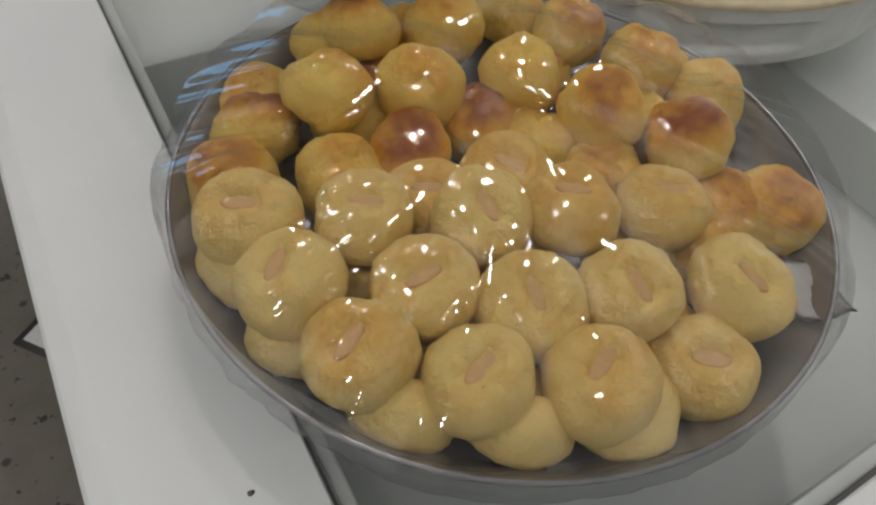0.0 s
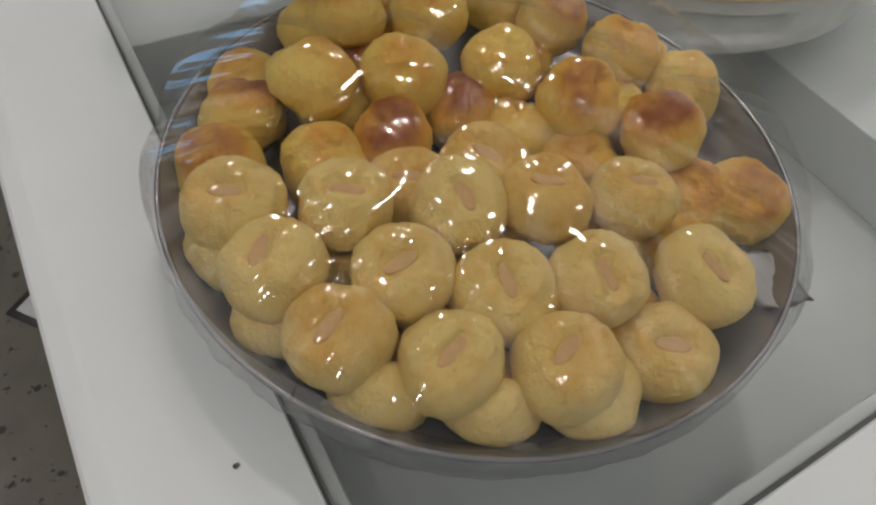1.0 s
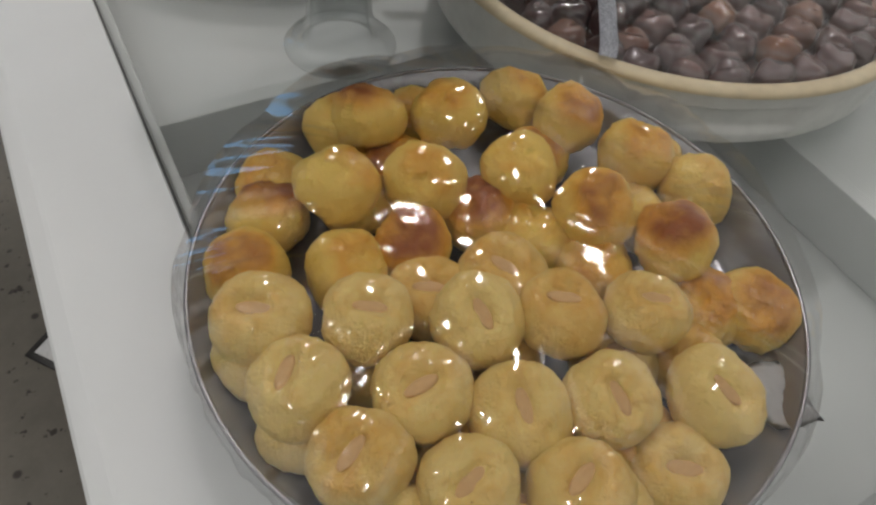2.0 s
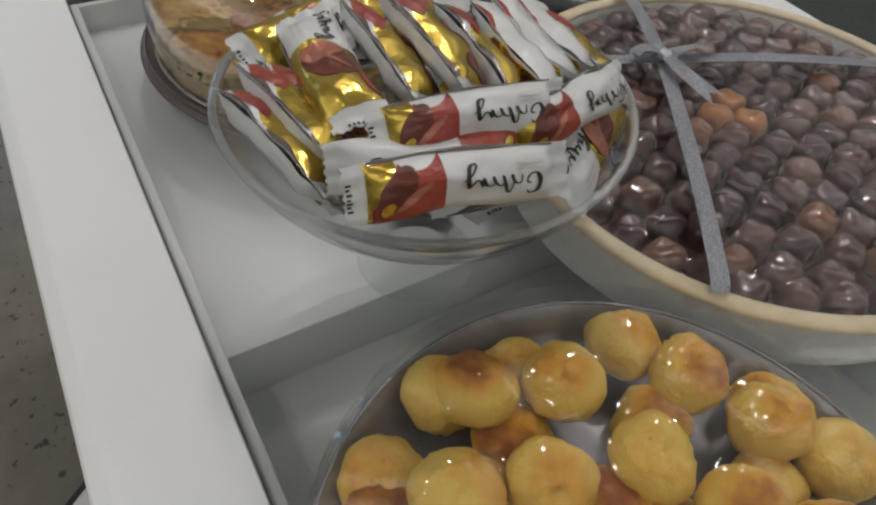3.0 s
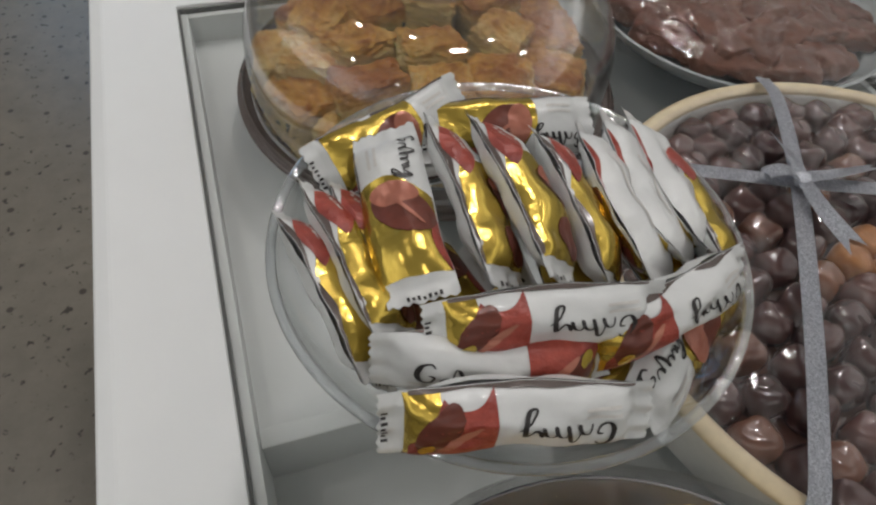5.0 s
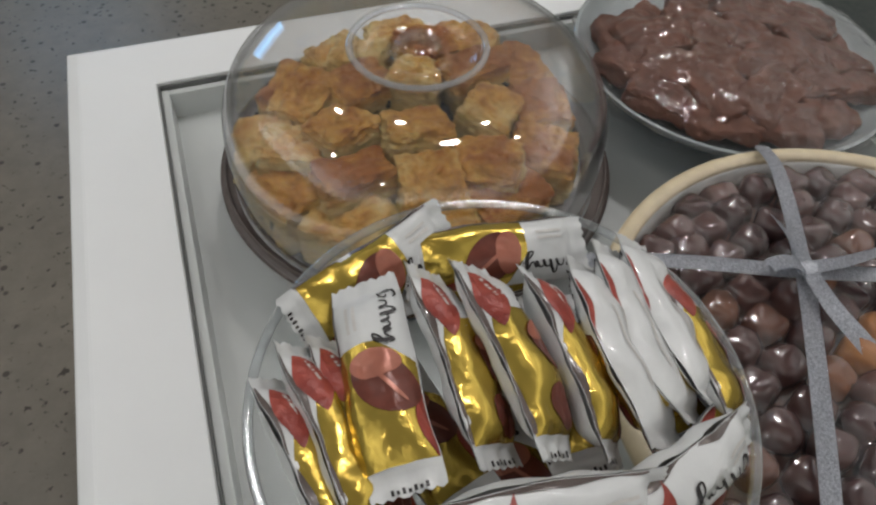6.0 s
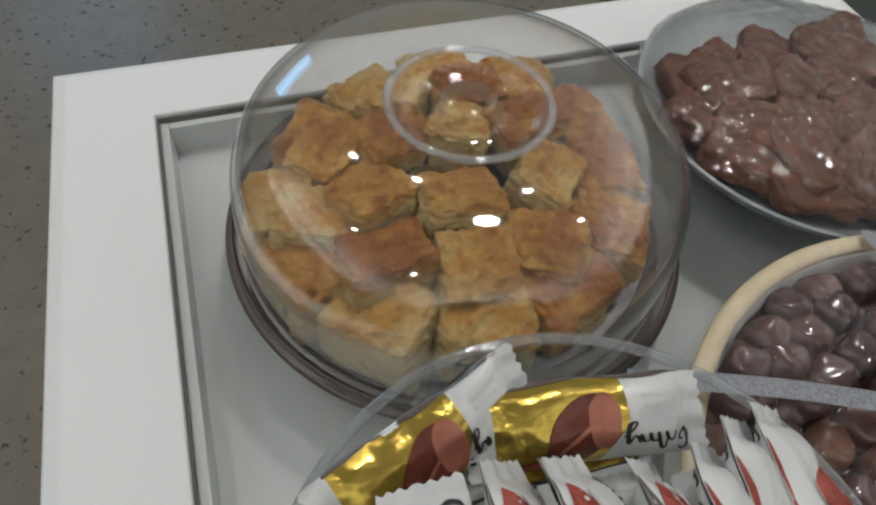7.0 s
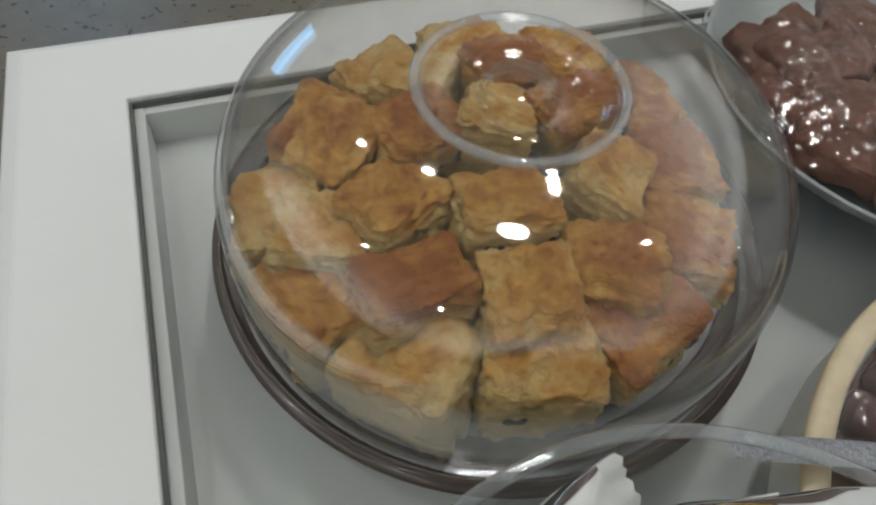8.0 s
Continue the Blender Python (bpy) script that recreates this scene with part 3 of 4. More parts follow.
def bar_stroke(bm, seed, path, width, lift):
    """A pen stroke laid on the front face along (u, v) points, thick on its downward runs."""
    last = None
    pts = curve_points([(u, v, 0) for u, v in path], 5)
    for i, p in enumerate(pts):
        d = (pts[min(i + 1, len(pts) - 1)] - pts[max(i - 1, 0)])
        d = Vector((d.x * BL, d.y * BW, 0)).normalized()
        w = width * (0.55 + 0.75 * max(0.0, d.y) ** 2) * min(1.0, 0.35 + 0.3 * min(i, len(pts) - 1 - i))
        pair = [bm.verts.new(bar_point(p.x - d.y * e * w / BL, p.y + d.x * e * w / BW, seed, 1, lift)) for e in (-1, 1)]
        if last:
            bm.faces.new((last[0], pair[0], pair[1], last[1]))
        last = pair


def brush_mark(seed, u0, u1, mid, amp):
    """Dark brush flourish in place of a printed name: a large curl, a run of loops and a hooked tail."""
    bm = bmesh.new()

    def at(s, h):
        return (u0 + (u1 - u0) * s, mid - amp * h)

    bar_stroke(bm, seed, [at(*p) for p in ((0.20, 0.80), (0.15, 1.0), (0.05, 0.85), (0.0, 0.3), (0.05, -0.15), (0.14, 0.0), (0.18, 0.35), (0.12, 0.40))], 0.00075, 0.0006)
    run = []
    for k in range(37):
        a = k / 36 * 4 * 2 * math.pi
        tall = 0.95 if 12 <= k <= 17 else 0.46
        run.append(at(0.24 + 0.50 * k / 36 - 0.030 * math.sin(a), 0.12 - 0.25 * math.cos(a) + (tall - 0.46) * max(0, -math.cos(a))))
    bar_stroke(bm, seed, run, 0.0006, 0.0006)
    bar_stroke(bm, seed, [at(*p) for p in ((0.76, 0.40), (0.79, 0.05), (0.85, 0.0), (0.92, 0.42), (0.93, -0.2), (0.88, -0.75), (0.80, -0.80), (0.86, -0.4), (1.0, 0.0))], 0.0007, 0.0006)
    return bm


def oval(cu, cv, ru, rv, tilt=0.0):
    """Edge of a slanted oval for bar_patch."""
    def edge(u):
        k = math.sqrt(max(0.0, 1 - ((u - cu) / ru) ** 2))
        c = cv + tilt * (u - cu)
        return max(-0.985, c - rv * k), min(0.985, c + rv * k)
    return edge


def build_bar(seed, style):
    """style: flat (face seen square on), lean (print shifted round the side) or side (print at one end)."""
    t = thing("chocolate_bar", (0, 0, 0), "small chocolate bar in a white and gold wrapper", "chocolate bar", "chocolate bars in the bowl")
    bm = bmesh.new()
    us = np.linspace(-1, 1, 49)
    bar_patch(bm, seed, us, lambda u: (-1.0, 1.0), 1)
    bar_patch(bm, seed, us, lambda u: (-1.0, 1.0), -1)
    bmesh.ops.remove_doubles(bm, verts=bm.verts, dist=0.0001)
    # zigzag cut on the two crimped ends
    for v in bm.verts:
        if abs(v.co.x) > BL * 0.99:
            v.co.x += math.copysign(0.0007, v.co.x) * (1 if round((v.co.y / BW + 1) * 7) % 2 else -0.6)
    wrapper = part("wrapper", bm, WRAP_WHITE, t)

    def printed(name, us, edge, lift, mat, parent, label, side=1):
        return part(name, bar_patch(bmesh.new(), seed, us, edge, side, lift), mat, parent, label)

    # dark strip painted for the shadow line between neighbouring bars
    printed("side_shade", np.linspace(-0.8, 0.86, 30), lambda u: (0.95 + 0.03 * math.sin(u * 7 + seed), 1.0), 0.0003, TRAY_DARK, wrapper, "painted dark line of shade along one side")
    if style == "side":
        panel = printed("gold_panel", np.linspace(-0.84, -0.58, 10), lambda u: (-0.97, 0.97), 0.00025, WRAP_GOLD, t, "shiny gold print")
        # red swirl that flows from the gold end and stops in a slanted point
        printed("red_flash", np.linspace(-0.80, -0.20, 26), lambda u: (-0.985, 0.985 - 1.5 * max(0.0, -0.56 - u) / 0.24 - 0.35 * max(0, math.sin((u + 0.6) * 8))), 0.0005, WRAP_RED, t, "glossy red print")
        printed("swirl_picture", np.linspace(-0.76, -0.42, 16), oval(-0.59, 0.1, 0.17, 0.62, 2.2), 0.00065, WRAP_CHOC, panel, "printed chocolate swirl or painted fold shade")
        printed("swirl_light", np.linspace(-0.62, -0.30, 14), oval(-0.46, -0.15, 0.16, 0.16, 2.6), 0.0009, WRAP_PINK, panel, "printed chocolate swirl or painted fold shade")
        printed("swirl_glint", np.linspace(-0.74, -0.62, 8), oval(-0.68, -0.45, 0.06, 0.22, 1.5), 0.0010, WRAP_GOLD, panel, "printed gold glint")
        part("brush_mark", brush_mark(seed, 0.66, -0.06, 0.10, 0.55), INK, wrapper, "black script-like mark")
    elif style == "lean":
        panel = printed("gold_panel", np.linspace(-0.82, 0.30, 30), lambda u: (-0.97 + 3.2 * max(0, u - 0.12), 0.97 - 0.5 * max(0, u)), 0.00025, WRAP_GOLD, t, "shiny gold print")
        printed("red_flash", np.linspace(0.14, 0.80, 24), lambda u: (lambda k: (0.70 - 0.40 * k, 0.70 + 0.26 * k))(max(0.0, math.sin(math.pi * (u - 0.14) / 0.66)) ** 0.8), 0.0005, WRAP_RED, t, "glossy red print")
        printed("swirl_picture", np.linspace(-0.32, 0.22, 20), oval(-0.05, -0.42, 0.27, 0.52, -0.7), 0.00065, WRAP_CHOC, panel, "printed chocolate swirl or painted fold shade")
        printed("swirl_light", np.linspace(-0.02, 0.20, 14), oval(0.09, -0.30, 0.11, 0.40, -1.6), 0.0009, WRAP_PINK, panel, "printed chocolate swirl or painted fold shade")
        # brown oval painted for the shadow in the folds at the gold end
        printed("fold_shade", np.linspace(-0.80, -0.42, 12), oval(-0.61, -0.30, 0.19, 0.60, 0.6), 0.00060, WRAP_CHOC, panel, "printed chocolate swirl or painted fold shade")
        part("brush_mark", brush_mark(seed, 0.80, 0.28, -0.66, 0.30), INK, wrapper, "black script-like mark")
    else:
        panel = printed("gold_panel", np.linspace(-0.78, 0.32, 30), lambda u: (-0.97 + 4.0 * max(0, u - 0.10), 0.97), 0.00025, WRAP_GOLD, t, "shiny gold print")
        printed("red_flash", np.linspace(-0.78, -0.22, 16), lambda u: (-0.985, -0.985 + 0.24 * max(0.0, math.sin(math.pi * (u + 0.80) / 0.62))), 0.0005, WRAP_RED, t, "glossy red print")
        printed("swirl_picture", np.linspace(-0.38, 0.24, 24), oval(-0.07, -0.16, 0.31, 0.74, 1.1), 0.00065, WRAP_CHOC, panel, "printed chocolate swirl or painted fold shade")
        printed("swirl_light", np.linspace(-0.02, 0.26, 16), oval(0.12, 0.0, 0.14, 0.66, 0.5), 0.0009, WRAP_PINK, panel, "printed chocolate swirl or painted fold shade")
        printed("swirl_glint", np.linspace(-0.30, 0.08, 14), oval(-0.11, -0.30, 0.19, 0.07, 2.0), 0.0011, WRAP_PINK, panel, "printed chocolate swirl or painted fold shade")
        part("brush_mark", brush_mark(seed, 0.84, 0.26, -0.42, 0.42), INK, wrapper, "black script-like mark")
    bm = bmesh.new()
    for v0 in (0.30, 0.50):
        bar_patch(bm, seed, np.linspace(0.44, 0.72, 8), lambda u, v0=v0: (v0, v0 + 0.09), 1, 0.0005)
    for v0 in (-0.5, -0.2, 0.1, 0.4):
        bar_patch(bm, seed, np.linspace(-0.5, 0.35, 10), lambda u, v0=v0: (v0, v0 + 0.08), -1, 0.0004)
    part("small_print", bm, INK_GREY, wrapper, "faint grey print")
    bm = bmesh.new()
    for k in range(7):
        bar_patch(bm, seed, np.linspace(-0.985, -0.935 - 0.015 * (k % 2), 3), lambda u, k=k: (-0.55 + k * 0.15, -0.47 + k * 0.15), 1, 0.0004)
    part("edge_print", bm, INK, wrapper, "row of tiny dark marks on the crimped end")
    printed("red_flash", np.linspace(0.0, 0.72, 16), lambda u: (-1.0, -1.0 + 0.05 * max(0.0, math.sin(math.pi * u / 0.72)) ** 0.7), 0.0004, WRAP_RED, t, "glossy red print", -1)
    return t


def lay(a, b, up):
    """Pose of a bar with its white end at a, its gold end at b, its face towards up."""
    a, b = Vector(a), Vector(b)
    x = (a - b).normalized()
    z = Vector(up)
    z = (z - z.dot(x) * x).normalized()
    y = z.cross(x)
    m = Matrix((x, y, z)).transposed().to_4x4()
    m.translation = (a + b) / 2
    return m


LEAN_R, LEAN_B, FACE, TOP = (0.74, -0.15, 0.66), (-0.66, 0.25, -0.70), (-0.1, -0.87, 0.48), (-0.2, -0.05, 0.97)
BARS = [("flat", (0.0915, -0.3635, 0.147), (0.0840, -0.4500, 0.144), TOP),
        ("lean", (0.119, -0.363, 0.150), (0.121, -0.450, 0.141), LEAN_R), ("lean", (0.139, -0.368, 0.154), (0.142, -0.455, 0.147), (0.70, -0.15, 0.70)),
        ("lean", (0.050, -0.383, 0.129), (0.064, -0.468, 0.128), (0.80, -0.12, 0.58)), ("lean", (0.061, -0.374, 0.134), (0.075, -0.460, 0.136), LEAN_R), ("lean", (0.075, -0.372, 0.131), (0.077, -0.459, 0.131), LEAN_R),
        ("flat", (0.141, -0.330, 0.132), (0.061, -0.361, 0.128), (-0.25, -0.68, 0.69)), ("flat", (0.201, -0.357, 0.129), (0.115, -0.346, 0.129), (0.1, -0.55, 0.83)),
        ("lean", (0.168, -0.374, 0.141), (0.164, -0.460, 0.135), (0.84, -0.12, 0.53)), ("lean", (0.189, -0.376, 0.139), (0.183, -0.461, 0.136), LEAN_B), ("lean", (0.2035, -0.371, 0.137), (0.1965, -0.456, 0.134), LEAN_B),
        ("lean", (0.2190, -0.368, 0.134), (0.2110, -0.453, 0.133), LEAN_B), ("lean", (0.2270, -0.380, 0.128), (0.2195, -0.464, 0.130), (0.80, -0.20, 0.56)),
        ("side", (0.165, -0.478, 0.154), (0.079, -0.466, 0.154), (-0.1, -0.80, 0.58)),
        ("side", (0.059, -0.470, 0.146), (0.145, -0.489, 0.143), FACE),
        ("side", (0.1405, -0.511, 0.1525), (0.0565, -0.494, 0.1565), FACE),
        ("side", (0.215, -0.467, 0.145), (0.131, -0.487, 0.148), FACE), ("flat", (0.151, -0.504, 0.124), (0.222, -0.454, 0.126), (0.3, -0.55, 0.7)),
        ("flat", (0.09, -0.37, 0.113), (0.11, -0.456, 0.113), TOP), ("flat", (0.17, -0.37, 0.112), (0.16, -0.457, 0.112), TOP), ("flat", (0.13, -0.40, 0.104), (0.135, -0.488, 0.104), TOP), ("flat", (0.10, -0.35, 0.115), (0.185, -0.352, 0.115), TOP),
        ("flat", (0.10, -0.475, 0.118), (0.186, -0.48, 0.118), TOP), ("flat", (0.20, -0.38, 0.116), (0.205, -0.46, 0.116), TOP), ("flat", (0.075, -0.38, 0.114), (0.075, -0.46, 0.114), TOP)]


def build_bars():
    kinds = {"flat": [build_bar(s, "flat") for s in (1, 5)], "lean": [build_bar(s, "lean") for s in (2, 3, 6)], "side": [build_bar(s, "side") for s in (4, 7)]}
    placed = []
    for style, a, b, up in BARS:
        m = lay(a, b, up)
        if style == "side":      # rolled rounder and narrower
            m = m @ Matrix.Diagonal((1, 0.76, 1.2, 1))
        src = kinds[style][sum(1 for p in placed if p == style) % len(kinds[style])]
        fresh = sum(1 for p in placed if p == style) < len(kinds[style])
        placed.append(style)
        ob = src if fresh else copy_thing(src, m)
        ob.matrix_basis = m


build_bars()

# ---- cake stand with dome ----
DX, DY = 0.189, -0.149           # tray
GX, GY = 0.185, -0.157           # dome, set down a little off the tray's centre


def build_cake_stand():
    t = thing("cake_tray", (DX, DY, 0), "round dark brown cake tray filled with baked pastries", "tray")
    prof = profile([(0.0, 0.006), (0.10, 0.006), (0.1480, 0.0062), (0.1490, 0.0085), (0.1500, 0.0092), (0.1508, 0.0085), (0.1508, 0.006), (0.149, 0.002), (0.144, 0.0004), (0.0, 0.0004)], 4)
    part("tray_body", lathe(prof, 128), TRAY_DARK, t)
    part("tray_floor", lathe([(0.0, 0.0072), (0.130, 0.0072), (0.1315, 0.0066), (0.0, 0.0061)], 96), SMOKE_GLASS, t, "dull grey tray floor")
    ob = thing("cake_dome", (GX, GY, 0.0), "clear acrylic cake dome with a sunken round grip", "cake dome")
    outer = [(0.1385, 0.0075), (0.1390, 0.011), (0.1400, 0.030), (0.1398, 0.050), (0.1375, 0.068), (0.1310, 0.084), (0.1185, 0.0965), (0.100, 0.1052), (0.078, 0.1090), (0.056, 0.1104), (0.0475, 0.1108), (0.0445, 0.1095), (0.0425, 0.104), (0.037, 0.0995), (0.028, 0.098), (0.0195, 0.099),
             (0.0172, 0.103), (0.0162, 0.109), (0.0135, 0.1125), (0.0, 0.1135)]
    prof = profile(outer, 4)
    inner = [(max(r - 0.0019, 0), z - 0.0017) for r, z in reversed(prof)]
    shell = part("shell", lathe(prof + inner, 144), DOME, ob)
    ring = [(0.0462 + 0.0024 * math.cos(a), 0.1098 + 0.0020 * math.sin(a)) for a in np.linspace(0, 2 * math.pi, 11)]
    part("grip_ring", lathe(ring, 96), ACRYLIC_EDGE, shell)
    foot = [(0.1385 + 0.0018 * math.cos(a), 0.0105 + 0.0012 * math.sin(a)) for a in np.linspace(0, 2 * math.pi, 9)]
    part("foot_ring", lathe(foot, 144), ACRYLIC_EDGE, shell)


def pastry_mesh(seed, sx, sy, sz):
    bm = bmesh.new()
    box((-sx, -sy, -sz), (sx, sy, sz), 0.0, 1, bm)
    bmesh.ops.subdivide_edges(bm, edges=bm.edges[:], cuts=25, use_grid_fill=True)
    for v in bm.verts:
        p = Vector((v.co.x / sx, v.co.y / sy, v.co.z / sz))
        n = (abs(p.x) ** 7 + abs(p.y) ** 7 + abs(p.z) ** 6) ** (1 / 6.7)
        s = 1 / max(n, 1e-6) ** 0.9 if n > 0 else 1
        p *= 1 + (s - 1) * 0.9
        q = Vector((p.x * sx, p.y * sy, p.z * sz))
        q += p.normalized() * (0.0044 * wob(q, 42, seed) + 0.0032 * wob((q.x, q.y, q.z * 2.5), 150, seed + 4) + 0.0009 * wob((q.x, q.y, q.z * 2), 420, seed + 6))
        edge = max(abs(p.x), abs(p.y))
        if edge > 0.8 and abs(p.z) < 0.85:
            # leaves of the dough stand out along the sides
            leaf = math.sin(q.z * 1500 + 5 * wob(q, 90, seed + 8))
            q += Vector((p.x, p.y, 0)).normalized() * 0.0014 * leaf
        if p.z > 0.5:
            q.z -= 0.0034 * max(0, wob(q, 120, seed + 11)) + 0.0016 * abs(wob(q, 300, seed + 12))
            q.z += 0.003 * (1 - (p.x ** 2 + p.y ** 2) * 0.5)
        v.co = q
    return bm


RING = [(0.112, -0.240, 0.030, 14), (0.168, -0.256, 0.030, -6), (0.221, -0.250, 0.030, -24), (0.268, -0.214, 0.031, 40), (0.287, -0.165, 0.031, 84), (0.078, -0.196, 0.030, 62), (0.070, -0.145, 0.030, 92),
        (0.102, -0.090, 0.030, 130), (0.150, -0.058, 0.030, 160), (0.205, -0.046, 0.030, 5), (0.258, -0.070, 0.031, 40), (0.288, -0.115, 0.031, 70)]
HEAP = [(0.120, -0.214, 0.047, 8), (0.170, -0.229, 0.047, -10), (0.218, -0.226, 0.045, -28), (0.124, -0.164, 0.046, 24), (0.176, -0.182, 0.049, -4), (0.236, -0.176, 0.047, 48), (0.084, -0.168, 0.043, 70),
        (0.108, -0.112, 0.044, 40), (0.148, -0.116, 0.047, 20), (0.196, -0.118, 0.046, 62), (0.246, -0.122, 0.045, 12), (0.162, -0.074, 0.042, 150), (0.218, -0.076, 0.043, 10)]


def build_pastries():
    rnd = random.Random(8)
    sizes = [(0.0285, 0.0240, 0.021), (0.0265, 0.0230, 0.020), (0.0280, 0.0220, 0.021), (0.0250, 0.0250, 0.019), (0.0270, 0.0230, 0.020)]
    kinds = []
    for s, d in enumerate(sizes):
        ob = part("pastry", pastry_mesh(s + 40, *d), PASTRY)
        bm = bmesh.new()
        r2 = random.Random(s)
        for _ in range(9):
            c = Vector((r2.uniform(-0.8, 0.8) * d[0], -d[1] * r2.uniform(0.94, 1.03), r2.uniform(-0.15, 0.25) * d[2]))
            made = bmesh.ops.create_icosphere(bm, subdivisions=1, radius=0.0026)["verts"]
            for v in made:
                v.co = Vector((v.co.x * r2.uniform(0.8, 1.9), v.co.y * 0.7, v.co.z * 0.8)) + c
        part("herb_filling", bm, FILLING, ob, "dark green herb filling showing at the cut side")
        kinds.append(ob)
    for k, (x, y, z, a) in enumerate(RING + HEAP):
        lower = k < len(RING)
        turn = math.degrees(math.atan2(y - GY, x - GX)) + 90 if lower else a
        wild = 5 if lower else 13
        spread = 0.965 if lower else 0.95
        m = pose(GX + (x - GX) * spread, GY + (y - GY) * spread, z - 0.004, rnd.uniform(-wild, wild), rnd.uniform(-wild, wild), turn + rnd.uniform(-5, 5) + (0 if k % 3 else 180))
        if not lower:
            m = m @ Matrix.Scale(0.90, 4)
        ob = kinds[k] if k < 5 else copy_thing(kinds[k % 5], m)
        ob.matrix_basis = m
        tagged(ob, "square golden-brown baked pastry with herb filling", "pastry", "pastries under the dome")


build_cake_stand()
build_pastries()

# ---- round tray of chocolates ----
CX, CY, CR, CZ = 0.391, -0.4425, 0.1813, 0.0454
GRIP = math.atan2(-0.601 + 0.4425, 0.322 - 0.391)


def build_choc_tray():
    t = thing("round_tray", (CX, CY, 0), "round off-white tub tray with a cream rim, full of chocolates", "tray")

    def dent(r, z, a):
        if r > 0.17 and 0.004 < z < 0.042:
            for c in (GRIP, GRIP + math.pi):
                d = (a - c + math.pi) % (2 * math.pi) - math.pi
                w = math.exp(-(d / 0.20) ** 8)
                slot = 1 / (1 + math.exp((z - 0.0305) * 2600)) * 1 / (1 + math.exp(-(z - 0.0125) * 1400))
                r -= 0.0055 * w * slot
        return r, z

    side = [(0.0, 0.0005), (0.165, 0.0005), (0.1735, 0.001), (0.1765, 0.004)] + [(0.1765 + 0.003 * (z - 0.004) / 0.037, z) for z in np.linspace(0.006, 0.0415, 34)] + [(0.1700, 0.0416), (0.1690, 0.039), (0.1665, 0.034), (0.166, 0.012), (0.0, 0.012)]
    part("tub", lathe(side, 256, dent), TUB, t)
    rim = profile([(0.1698, 0.0418), (0.1700, 0.0445), (0.1725, 0.0462), (0.1775, 0.0464), (0.1808, 0.0448), (0.1813, 0.0425), (0.1800, 0.0418), (0.1698, 0.0418)], 3)
    part("rim", lathe(rim, 160), CREAM, t, "cream wooden rim")


def choc_mesh(seed):
    bm = bmesh.new()
    prof = [(0.0, 0.0), (0.8, 0.0), (0.97, 0.2), (1.0, 0.45), (0.95, 0.68), (0.84, 0.84), (0.68, 0.94), (0.48, 0.985), (0.25, 1.0), (0.0, 1.0)]
    R, Hh = 0.0131, 0.019
    lathe([(r * R, z * Hh) for r, z in prof], 22, None, bm)
    for v in bm.verts:
        a = math.atan2(v.co.y, v.co.x)
        k = 1.0 / (abs(math.cos(a)) ** 2.6 + abs(math.sin(a)) ** 2.6) ** (1 / 2.6)
        v.co.xy *= k * 0.95
        v.co += v.co.normalized() * 0.0026 * wob(v.co, 95, seed) if v.co.length else v.co
        v.co.z = max(v.co.z, 0)
    return bm


NUGGETS = []      # tops of the chocolates, from the tray's centre


